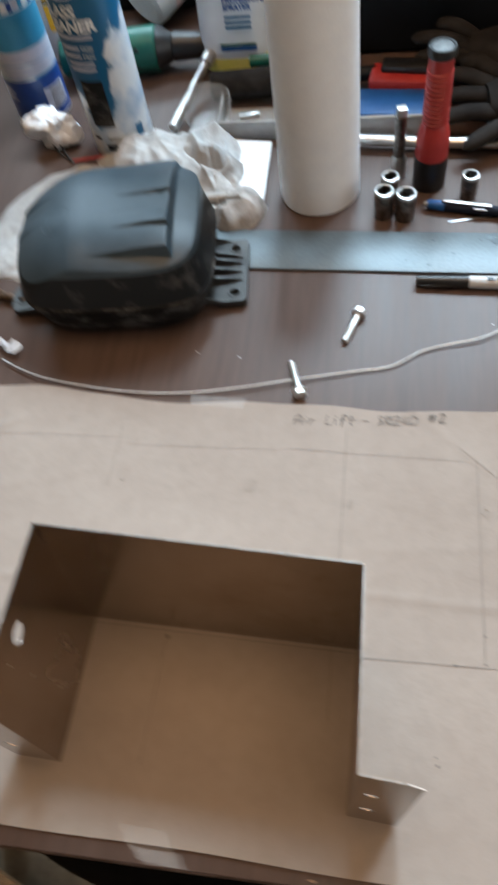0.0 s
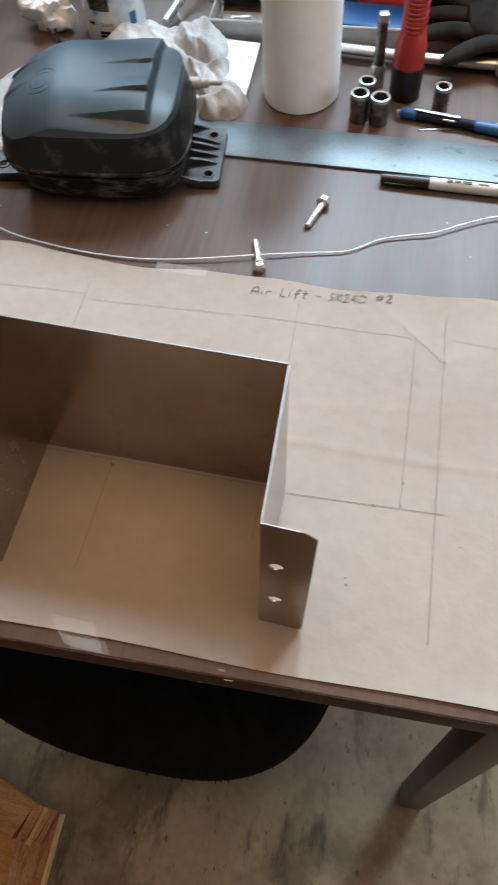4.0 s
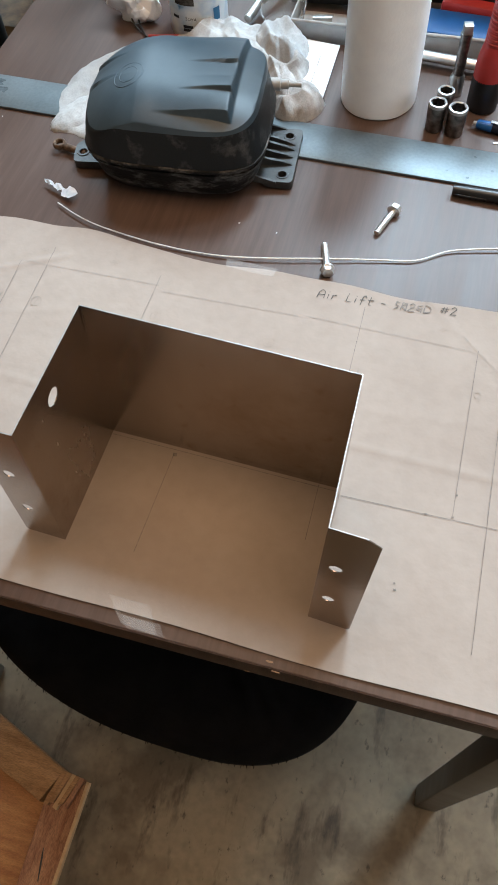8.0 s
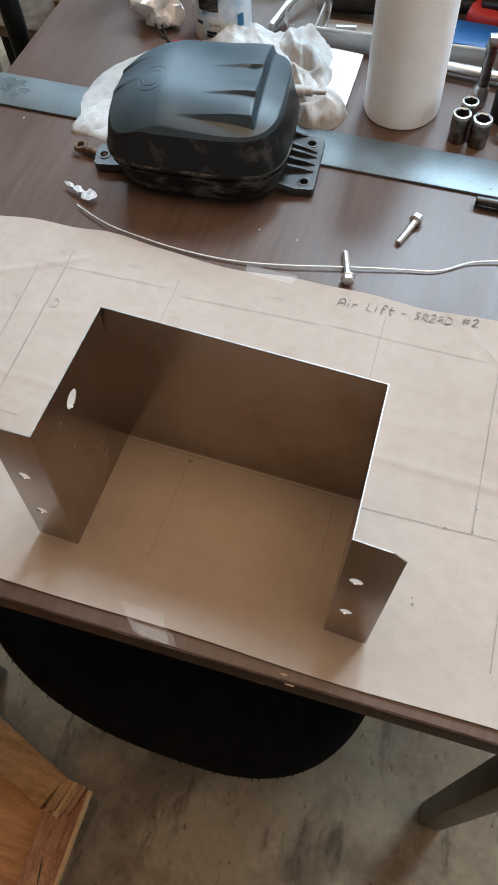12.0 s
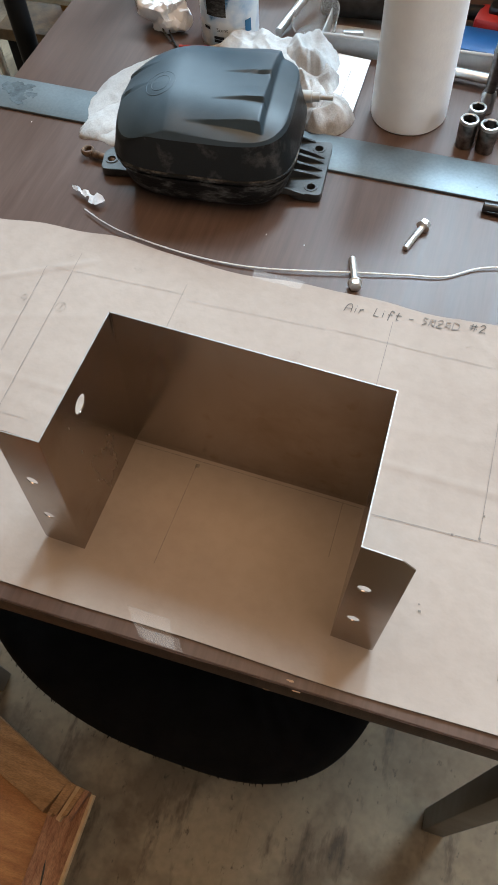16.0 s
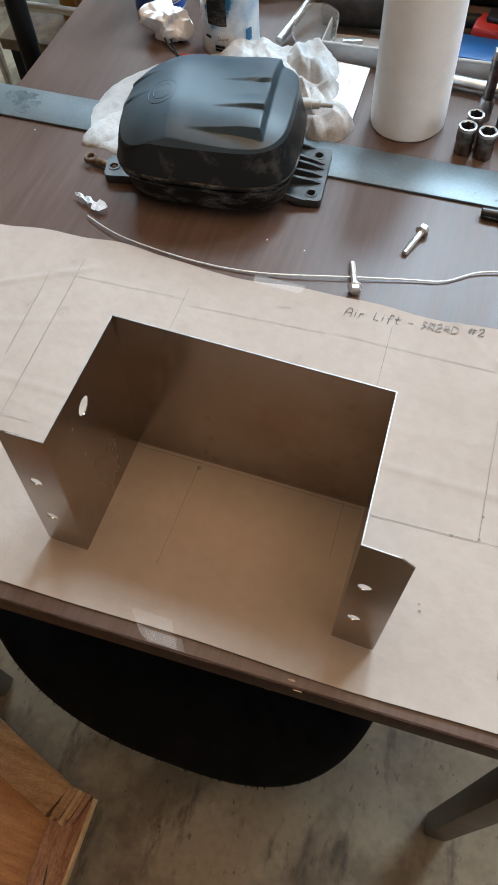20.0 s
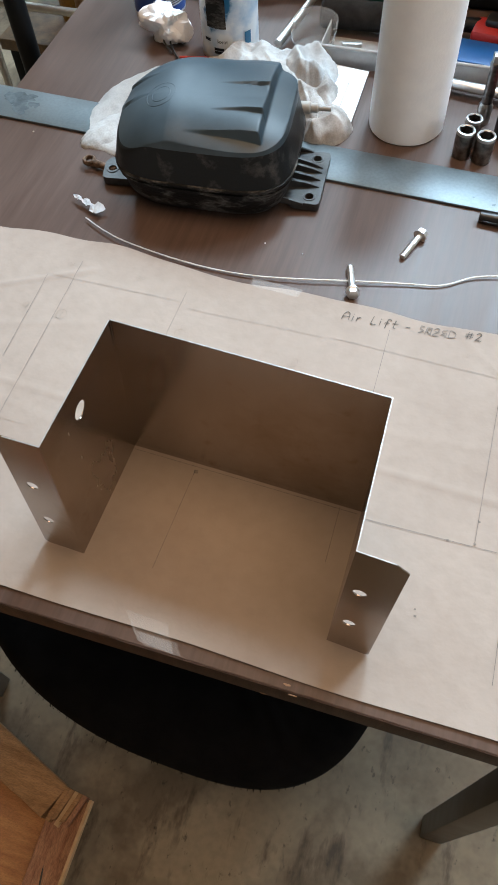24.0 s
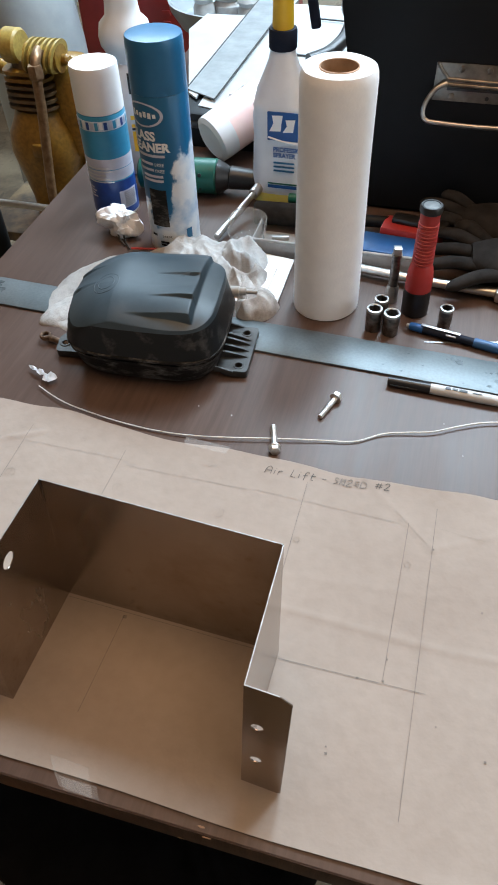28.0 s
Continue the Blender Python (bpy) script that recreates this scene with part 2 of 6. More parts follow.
M_GREY = material("grey_painted_metal", (0.27, 0.27, 0.265), (0.36, 0.36, 0.355), 40, 0.5)
M_LENS = material("dull_lens", (0.06, 0.07, 0.075), (0.12, 0.13, 0.135), 200, 0.5)
M_CLEAR = glassy("clear_plastic", (0.93, 0.94, 0.94), 0.08, 0.9)
M_FABRIC = material("black_fabric", (0.0025, 0.0024, 0.0026), (0.006, 0.0055, 0.0058), 30, 0.9, spec=0.1, bump=0.3, bscale=500)
M_PINE = material("worn_plywood", (0.25, 0.1, 0.03), (0.38, 0.18, 0.06), 14, 0.6, bump=0.2, bscale=200, stretch=(1.2, 8, 8), fine=0.3)
M_CLEAT = material("brown_softwood", (0.25, 0.135, 0.055), (0.38, 0.22, 0.1), 12, 0.75, bump=0.3, bscale=160, stretch=(1.2, 8, 8), fine=0.35)
M_PINED = material("reddish_worn_board", (0.22, 0.09, 0.045), (0.36, 0.19, 0.1), 16, 0.65, bump=0.3, bscale=180, stretch=(7, 1, 7), fine=0.45)
M_PINEL = material("pale_end_grain", (0.34, 0.22, 0.11), (0.46, 0.32, 0.18), 60, 0.75, bump=0.3)
M_CONC = material("stained_concrete", (0.135, 0.099, 0.06), (0.245, 0.192, 0.124), 2.6, 0.62, bump=0.1, bscale=90, fine=0.12, rvar=0.12, detail=5, lo=0.34, hi=0.62)


def add_stains(m, layers):
    """Lays dark dried stains over a material: (scale, stretch, low, high, darkest factor) for each layer of noise."""
    n, l = m.node_tree.nodes, m.node_tree.links
    b = n["Principled BSDF"]
    co = n.new("ShaderNodeTexCoord")
    for k, (scale, stretch, lo, hi, dark) in enumerate(layers):
        mp, t, r, mx = n.new("ShaderNodeMapping"), n.new("ShaderNodeTexNoise"), n.new("ShaderNodeValToRGB"), n.new("ShaderNodeMix")
        mp.inputs["Scale"].default_value, mp.inputs["Location"].default_value = stretch, (1.7 * k + 0.35, 2.3 * k, 0)
        t.inputs["Scale"].default_value, t.inputs["Detail"].default_value, t.inputs["Roughness"].default_value = scale, 5, 0.62
        r.color_ramp.elements[0].position, r.color_ramp.elements[1].position = lo, hi
        r.color_ramp.elements[0].color, r.color_ramp.elements[1].color = (1, 1, 1, 1), (dark, dark * 0.93, dark * 0.84, 1)
        mx.data_type, mx.blend_type = "RGBA", "MULTIPLY"
        mx.inputs["Factor"].default_value = 1
        l.new(co.outputs["Object"], mp.inputs["Vector"])
        l.new(mp.outputs[0], t.inputs["Vector"])
        l.new(t.outputs[0], r.inputs[0])
        l.new(b.inputs["Base Color"].links[0].from_socket, mx.inputs["A"])
        l.new(r.outputs[0], mx.inputs["B"])
        l.new(mx.outputs["Result"], b.inputs["Base Color"])
    return m


add_stains(M_STEEL, add_steel)
add_stains(M_CONC, ((5.2, (1, 1, 1), 0.5, 0.64, 0.5), (24, (1, 0.28, 1), 0.55, 0.66, 0.42), (60, (1, 0.6, 1), 0.62, 0.7, 0.35)))
M_LEG = material("worn_steel_leg", (0.075, 0.06, 0.048), (0.125, 0.105, 0.088), 14, 0.42, 0.3, bump=0.04, rvar=0.08, fine=0.1)
# unseen walls and ceiling are tan so that the bounced light turns warm
M_WALL = material("tan_bounce_wall", (0.26, 0.2, 0.14), (0.33, 0.26, 0.19), 3, 0.85, bump=0.2, bscale=60)
M_CEIL = material("ceiling_board", (0.34, 0.27, 0.19), (0.4, 0.32, 0.23), 3, 0.9)
M_MACH = material("yellow_cast_iron", (0.2, 0.108, 0.013), (0.32, 0.185, 0.03), 9, 0.36, bump=0.2, bscale=140, fine=0.3)
# darker brown iron for the lower fins, cylinder, motor and base plate
M_MACHD = material("dark_brown_cast_iron", (0.05, 0.035, 0.02), (0.17, 0.11, 0.05), 30, 0.55, bump=0.3)
# lighter copy of the yellow iron: light from above is in the colour
M_MACH_LIT = material("lit_yellow_cast_iron", (0.34, 0.24, 0.05), (0.46, 0.34, 0.09), 12, 0.4, bump=0.2, bscale=140, fine=0.25)
M_COPPER = material("dull_copper_pipe", (0.17, 0.1, 0.05), (0.32, 0.21, 0.12), 60, 0.38, 0.6)
M_TANK = material("grey_tank_paint", (0.26, 0.29, 0.31), (0.34, 0.37, 0.39), 8, 0.4, rvar=0.1)
M_TEAL = material("teal_paint", (0.02, 0.2, 0.23), (0.03, 0.25, 0.28), 20, 0.45)
M_GLOSSW = material("glossy_white_sheet", (0.34, 0.36, 0.37), (0.41, 0.43, 0.44), 9, 0.55)
M_FILM = material("frosted_film_strip", (0.17, 0.19, 0.2), (0.25, 0.27, 0.28), 26, 0.45)
M_DAY = bpy.data.materials.new("daylight_backdrop")
M_DAY.use_nodes = True
M_DAY.node_tree.nodes["Principled BSDF"].inputs["Base Color"].default_value = (0.7, 0.75, 0.8, 1)


# ---- mesh helpers ----
def mesh_of(name, bm, mat, sharp=38):
    me = bpy.data.meshes.new(name)
    bmesh.ops.recalc_face_normals(bm, faces=bm.faces)
    for f in bm.faces:
        f.smooth = True
    bm.to_mesh(me)
    bm.free()
    me.set_sharp_from_angle(angle=radians(sharp))
    me.materials.append(mat)
    return me


def part(name, bm, mat, parent, label="", sharp=38):
    ob = new(name, mesh_of(name, bm, mat, sharp))
    ob.parent = parent
    if label:
        ob["label"] = label
    return ob


def shared_part(name, me, parent, m=None, label=""):
    ob = new(name, me)
    ob.parent = parent
    if m is not None:
        ob.matrix_basis = m
    if label:
        ob["label"] = label
    return ob


def thing(name, label, category, at=(0, 0, 0), rz=0, group="", kind=""):
    ob = new(name)
    ob.empty_display_size = 0.02
    ob.matrix_basis = pose(*at, 0, 0, rz)
    return tagged(ob, label, category, group, kind)


def solid(name, bm, mat, label, category, at=(0, 0, 0), rz=0, group="", kind="", sharp=38):
    ob = new(name, mesh_of(name, bm, mat, sharp))
    ob.matrix_basis = pose(*at, 0, 0, rz)
    return tagged(ob, label, category, group, kind)


def box(bm, x0, x1, y0, y1, z0, z1, bev=0.0, m=None, seg=2):
    vs = [bm.verts.new((x, y, z)) for x in (x0, x1) for y in (y0, y1) for z in (z0, z1)]
    fs = [bm.faces.new([vs[i] for i in q]) for q in ((0, 1, 3, 2), (4, 6, 7, 5), (0, 4, 5, 1), (2, 3, 7, 6), (0, 2, 6, 4), (1, 5, 7, 3))]
    if bev:
        es = list({e for f in fs for e in f.edges})
        got = bmesh.ops.bevel(bm, geom=es, offset=bev, segments=seg, affect="EDGES", profile=0.5)
        vs = list({v for f in got["faces"] for v in f.verts} | {v for v in vs if v.is_valid})
    if m is not None:
        bmesh.ops.transform(bm, matrix=m, verts=[v for v in vs if v.is_valid])
    return bm


def rings(bm, rows, cap0=True, cap1=True, closed=True):
    """Skins rows of points into a surface."""
    vv = [[bm.verts.new(p) for p in row] for row in rows]
    n = len(vv[0])
    for a, b in zip(vv, vv[1:]):
        for i in range(n if closed else n - 1):
            bm.faces.new((a[i], a[(i + 1) % n], b[(i + 1) % n], b[i]))
    if cap0:
        bm.faces.new(vv[0][::-1])
    if cap1:
        bm.faces.new(vv[-1])
    return bm


def lathe(bm, prof, seg=32, m=None, cap0=True, cap1=True, wob=0.0):
    rows = []
    for r, z in prof:
        row = []
        for i in range(seg):
            a = 2 * math.pi * i / seg
            rr = r * (1 + wob * math.sin(3 * a + 1.3) + 0.6 * wob * math.sin(5 * a + z * 20))
            p = Vector((rr * math.cos(a), rr * math.sin(a), z))
            row.append(m @ p if m is not None else p)
        rows.append(row)
    return rings(bm, rows, cap0, cap1)


def axis(p, q):
    """A pose at p whose z axis points to q."""
    p, q = Vector(p), Vector(q)
    return Matrix.Translation(p) @ (q - p).to_track_quat("Z", "Y").to_matrix().to_4x4()


def rod(bm, p, q, r, r1=None, seg=16, bev=0.0):
    d = (Vector(q) - Vector(p)).length
    r1 = r if r1 is None else r1
    prof = [(r - bev, 0), (r, bev), (r1, d - bev), (r1 - bev, d)] if bev else [(r, 0), (r1, d)]
    return lathe(bm, prof, seg, axis(p, q))


def spline(pts, k=8):
    pts = [Vector(p) for p in pts]
    ext = [pts[0] * 2 - pts[1], *pts, pts[-1] * 2 - pts[-2]]
    out = []
    for a, b, c, d in zip(ext, ext[1:], ext[2:], ext[3:]):
        for i in range(k):
            t = i / k
            out.append(0.5 * ((2 * b) + (c - a) * t + (2 * a - 5 * b + 4 * c - d) * t * t + (3 * b - a - 3 * c + d) * t ** 3))
    out.append(pts[-1])
    return out


def tube(bm, pts, r, seg=10, flat=1.0):
    rows, up = [], Vector((0, 0, 1))
    n = len(pts)
    for i, p in enumerate(pts):
        d = (Vector(pts[min(i + 1, n - 1)]) - Vector(pts[max(i - 1, 0)])).normalized()
        side = d.cross(up)
        side = side.normalized() if side.length > 1e-3 else Vector((1, 0, 0))
        u = side.cross(d)
        rr = r(i / (n - 1)) if callable(r) else r
        rows.append([Vector(p) + rr * (math.cos(a) * side + flat * math.sin(a) * u) for a in (2 * math.pi * k / seg for k in range(seg))])
    return rings(bm, rows)


def sring(cx, cy, z, hx, hy, p=4.0, n=48):
    row = []
    for i in range(n):
        a = 2 * math.pi * i / n
        c, s = math.cos(a), math.sin(a)
        row.append(Vector((cx + hx * math.copysign(abs(c) ** (2 / p), c), cy + hy * math.copysign(abs(s) ** (2 / p), s), z)))
    return row


def text_mesh(body, size, mat, name="lettering", spacing=1.0, shear=0.0, bold=0.0):
    cu = bpy.data.curves.new(name, "FONT")
    cu.body, cu.size, cu.space_character, cu.shear, cu.align_x = body, size, spacing, shear, "LEFT"
    cu.resolution_u = 3
    cu.offset = bold
    tmp = new(name, cu)
    bpy.context.view_layer.update()
    me = bpy.data.meshes.new_from_object(tmp)
    bpy.data.objects.remove(tmp)
    bpy.data.curves.remove(cu)
    me.materials.clear()
    me.materials.append(mat)
    me.name = name
    return me


def wrap(me, r, a0):
    """Bends a flat lettering round an upright cylinder; x runs round it from the angle a0 (degrees)."""
    for v in me.vertices:
        a = radians(a0) + v.co.x / r
        v.co = (r * math.cos(a), r * math.sin(a), v.co.y)
    return me


def band(bm, r, z0, z1, a0, a1, seg=16, th=0.0004):
    """A printed patch round a cylinder from angle a0 to a1 (degrees)."""
    rows = []
    for rr, z in ((r, z0), (r + th, z0), (r + th, z1), (r, z1)):
        rows.append([Vector((rr * math.cos(a), rr * math.sin(a), z)) for a in (radians(a0 + (a1 - a0) * i / seg) for i in range(seg + 1))])
    return rings(bm, rows, False, False, closed=False)


# ---- the room ----
def slab(name, x0, x1, y0, y1, z0, z1, mat, label, category):
    return solid(name, box(bmesh.new(), x0, x1, y0, y1, z0, z1), mat, label, category, kind="structure")


slab("floor", -3.2, 3.2, -2.8, 5.0, -0.1, 0.0, M_CONC, "stained grey-brown concrete workshop floor", "floor")
slab("ceiling", -3.2, 3.2, -2.8, 5.0, 2.9, 3.0, M_CEIL, "plain unseen workshop ceiling, tan to warm the bounce", "ceiling")
slab("wall_west", -3.3, -3.2, -2.8, 5.0, 0, 2.9, M_WALL, "plain unseen workshop wall, tan to warm the bounce", "wall")
# unseen wall, with an opening added only for the east fill lamp
bm = bmesh.new()
box(bm, 3.2, 3.3, -2.8, -1.6, 0, 2.9)
box(bm, 3.2, 3.3, 0.6, 5.0, 0, 2.9)
box(bm, 3.2, 3.3, -1.6, 0.6, 0, 1.05)
box(bm, 3.2, 3.3, -1.6, 0.6, 2.25, 2.9)
solid("wall_east", bm, M_WALL, "unseen tan workshop wall with an added window opening", "wall", kind="structure")
slab("wall_south", -3.2, 3.2, -2.9, -2.8, 0, 2.9, M_WALL, "plain unseen workshop wall, tan to warm the bounce", "wall")
bm = bmesh.new()
box(bm, -3.2, -0.9, 5.0, 5.1, 0, 2.9)
box(bm, 2.7, 3.2, 5.0, 5.1, 0, 2.9)
box(bm, -0.9, 2.7, 5.0, 5.1, 2.7, 2.9)
solid("wall_north", bm, M_WALL, "tan painted wall with a wide open doorway", "wall", kind="structure")
slab("ground", -12, 12, 5.1, 30, -0.12, -0.02, M_CONC, "pale concrete yard outside the doorway", "ground")

rnd = random.Random(5)
# ---- table ----
TX0, TX1, TY1 = -0.39, 0.405, 1.5
EDGE = 0.028  # thickness of the top
table = thing("table", "dark walnut laminate worktable with chipped edge and square steel legs", "table")
part("tabletop", box(bmesh.new(), TX0, TX1, 0.003, TY1, T - EDGE, T, 0.0008), M_TABLE, table)
bm = bmesh.new()
cols = [TX0 + (TX1 - TX0) * i / 160 for i in range(161)]
rings(bm, [[Vector((x, y + 0.0004 * noise.noise((x * 60, z * 90, 5)) * (z > T - 0.003), z)) for x in cols] for y, z in ((0.0032, T - 0.0006), (0.0022, T - 0.0009), (0.0016, T - 0.0022), (0.0014, T - EDGE + 0.0012), (0.0022, T - EDGE + 0.0002), (0.0032, T - EDGE + 0.0002))], False, False, closed=False)
edge = part("edge_band", bm, M_EDGE, table, "brown edge band with small chips")
for x, z, w, h in ((0.122, 0.738, 0.003, 0.0006), (0.1, 0.7155, 0.0026, 0.001)):
    bm = bmesh.new()
    row = [Vector((x + w * rnd.uniform(0.5, 1.2) * math.cos(a), 0.0009, z + h * rnd.uniform(0.4, 1.2) * math.sin(a))) for a in (2 * math.pi * k / 11 for k in range(11))]
    rings(bm, [[Vector((p.x, 0.0018, p.z)) for p in row], row], True, True)
    part("chip", bm, M_CHIP, edge)
bm = bmesh.new()
row = [Vector((0.1165 + 0.0034 * rnd.uniform(0.6, 1.2) * math.cos(a), 0.0068 + 0.0009 * rnd.uniform(0.5, 1.2) * math.sin(a), T + 0.0003)) for a in (2 * math.pi * k / 11 for k in range(11))]
rings(bm, [[Vector((p.x, p.y, T - 0.0004)) for p in row], row], True, True)
part("chip", bm, M_CHIP, edge)
for x0, side in ((0.331, 1), (-0.414, -1)):
    for y0 in (0.004, TY1 - 0.05):
        bm = box(bmesh.new(), x0, x0 + 0.034, y0, y0 + 0.032, 0.004, T - EDGE, 0.003)
        for v in bm.verts:  # the legs splay outwards towards the floor
            v.co.x -= 0.032 * v.co.z / T * side
        leg = part("leg", bm, M_LEG, table, "worn square steel tube leg")
        part("foot_pad", lathe(bmesh.new(), [(0.011, 0.0), (0.0125, 0.001), (0.0125, 0.004), (0.011, 0.005)], 20, pose(x0 + 0.017, y0 + 0.016, 0)), M_RUST, leg)
part("rail", box(bmesh.new(), -0.298, 0.308, TY1 - 0.045, TY1 - 0.015, T - 0.075, T - EDGE, 0.002), M_LEG, table)
for x0 in (0.306, -0.36):
    part("rail", box(bmesh.new(), x0, x0 + 0.03, 0.046, TY1 - 0.05, T - 0.075, T - EDGE, 0.002), M_LEG, table)

# ---- brown paper template ----
paper = thing("paper_template", "creased brown kraft paper with pencilled lines, taped to the table", "paper")


def top_edge(x):
    return 0.3625 + 0.006 * math.tanh((-x - 0.08) * 40) + 0.0022 * math.sin(x * 23 + 0.5) + 0.001 * math.sin(x * 71)


def front_edge(x):
    return 0.0128 - 0.0022 * math.tanh((x - 0.06) * 14) + 0.0006 * math.sin(x * 31)


def lift(x, y):
    """Height of the paper over the table: creases, a curled back edge and slight waves."""
    z = 0.0006 + 0.0005 * (1 + noise.noise((x * 9, y * 9, 0)))
    z += 0.0016 * math.exp(-((y - 0.189 - 0.003 * math.sin(x * 17)) / 0.003) ** 2) * (0.55 + 0.45 * noise.noise((x * 14, 3, 0)))
    d = abs((x - 0.251) * 0.7 + (y - 0.284) * 0.72) if x < 0.252 else abs((x - 0.251) * -0.47 + (y - 0.284) * 0.88)
    if y > 0.275 and x > 0.17:
        z += 0.0006 * math.exp(-(d / 0.003) ** 2)
    if y > 0.28 and x < -0.17:
        z += 0.0012 * math.exp(-(abs((x + 0.188) * -0.44 + (y - 0.327) * 0.9) / 0.003) ** 2)
    for cx, cy, ang, h, reach in ((-0.23, 0.25, 14, 0.0005, 0.12), (-0.27, 0.185, -10, 0.0006, 0.1), (0.3, 0.12, 82, 0.0004, 0.09), (0.19, 0.23, 5, 0.0003, 0.1), (-0.02, 0.03, 7, 0.0004, 0.14), (-0.15, 0.1, 60, 0.0004, 0.1)):
        c, sn = math.cos(radians(ang)), math.sin(radians(ang))
        u, v = (x - cx) * c + (y - cy) * sn, (y - cy) * c - (x - cx) * sn
        z += h * math.exp(-(v / 0.004) ** 2 - (u / reach) ** 2)
    lip = max(0.0, 1 - (y - 0.011) / 0.02)
    z += 0.0016 * lip * lip * (0.8 + 0.5 * noise.noise((x * 16, 2, 0)))
    back = max(0.0, (y - 0.325) / 0.04)
    z += 0.0045 * back * back * max(0.0, 0.4 + noise.noise((x * 11, 8, 0)) + 0.3 * math.sin(x * 30))
    right = max(0.0, (x - 0.318) / 0.02)
    return z + 0.0025 * right * right * max(0.0, 0.3 + noise.noise((4, y * 12, 0)))


bm = bmesh.new()
NX, NY = 240, 120
grid = []
for j in range(NY + 1):
    row = []
    for i in range(NX + 1):
        x = -0.372 + (0.3375 + 0.372 + 0.0022 * math.sin(j * 0.045) + 0.0003 * math.sin(j * 0.31)) * i / NX
        y0 = front_edge(x)
        y = y0 + (top_edge(x) - y0) * j / NY
        row.append(Vector((x, y, T + lift(x, y))))
    grid.append(row)
rings(bm, grid, False, False, closed=False)
rim = bmesh.ops.extrude_edge_only(bm, edges=[e for e in bm.edges if e.is_boundary])
bmesh.ops.translate(bm, vec=(0, 0, -0.0005), verts=[v for v in rim["geom"] if isinstance(v, bmesh.types.BMVert)])
part("sheet", bm, M_KRAFT, paper, "creased kraft paper", sharp=60)
bm = bmesh.new()
rings(bm, [[Vector((x, 0.0105 + 0.0915 * j / 20, T + h)) for j in range(21)] for x, h in ((0.3368, 0.0012), (0.3378, 0.0022), (0.3386, 0.0018), (0.3388, 0.0004))], False, False, closed=False)
part("folded_edge", bm, M_KRAFT, paper, "turned-up paper edge")


def stroke(pts, w=0.00048, mat=M_PENCIL, name="pencil_line"):
    """A thin drawn line lying on the paper."""
    bm = bmesh.new()
    fine = []
    for a, b in zip(pts, pts[1:]):
        a, b = Vector((*a, 0)), Vector((*b, 0))
        k = max(1, int((b - a).length / 0.006))
        fine += [a.lerp(b, i / k) for i in range(k)]
    fine.append(Vector((*pts[-1], 0)))
    rows = []
    for i, p in enumerate(fine):
        d = (fine[min(i + 1, len(fine) - 1)] - fine[max(i - 1, 0)]).normalized()
        s = Vector((-d.y, d.x, 0)) * w * (0.42 + 0.14 * noise.noise((p.x * 90, p.y * 90, 1)))
        rows.append([Vector((q.x, q.y, T + lift(q.x, q.y) + 0.0007)) for q in (p + s, p - s)])
    rings(bm, rows, False, False, closed=False)
    return part(name, bm, mat, paper)


for line in (((0.251, 0.333), (0.2512, 0.18), (0.251, 0.046)), ((0.2265, 0.309), (0.225, 0.147)), ((0.122, 0.336), (0.122, 0.195)), ((-0.074, 0.331), (-0.075, 0.27)), ((-0.188, 0.342), (-0.1845, 0.15)),
             ((-0.215, 0.318), (-0.211, 0.213)), ((-0.001, 0.148), (-0.0045, 0.06)), ((0.12, 0.149), (0.12, 0.101)), ((0.139, 0.1445), (0.26, 0.1445)), ((-0.057, 0.1545), (0.135, 0.147))):
    stroke(line)
for line in (((-0.066, 0.312), (0.065, 0.312)), ((0.075, 0.3135), (0.223, 0.3075)), ((0.256, 0.31), (0.3, 0.305)), ((-0.185, 0.152), (-0.158, 0.152)),
             ((-0.218, 0.319), (-0.072, 0.319)), ((0.251, 0.284), (0.213, 0.321))):
    stroke(line, 0.00042, M_FAINT)


def ring_mark(x, y, r, mat=M_FAINT):
    stroke([(x + r * math.cos(a), y + r * 1.1 * math.sin(a)) for a in (2 * math.pi * k / 14 for k in range(15))], 0.0006, mat, "circled_mark")


for x, y in ((0.046, 0.277), (-0.18, 0.274), (-0.063, 0.282)):
    ring_mark(x, y, 0.005)
    stroke([(x - 0.0005, y - 0.003), (x + 0.0005, y + 0.003)], 0.0006, M_FAINT, "circled_mark")
for x, y in ((0.127, 0.265), (0.231, 0.263), (-0.219, 0.277)):
    ring_mark(x, y, 0.0028)
    stroke([(x + 0.002, y), (x + 0.0015, y - 0.006)], 0.0006, M_FAINT, "small_mark")
for x, y in ((0.013, 0.331), (0.02, 0.332), (-0.201, 0.336), (-0.131, 0.337), (0.19, 0.325), (-0.126, 0.335)):
    stroke([(x, y), (x + 0.004, y + 0.003), (x + 0.003, y - 0.002), (x + 0.007, y + 0.002)], 0.0006, M_FAINT, "scribble")
for x, y, r in ((0.0, 0.1475, 0.0016), (0.299, 0.229, 0.0009), (0.308, 0.103, 0.0009), (0.192, 0.079, 0.001), (0.191, 0.084, 0.0007), (0.205, 0.1442, 0.001), (0.2252, 0.1465, 0.001), (0.226, 0.166, 0.0008), (0.2515, 0.284, 0.001), (0.27, 0.12, 0.0006)):
    stroke([(x - r, y), (x + r, y + r * 0.4)], r * 2.2, M_PENCIL, "pencil_dot")


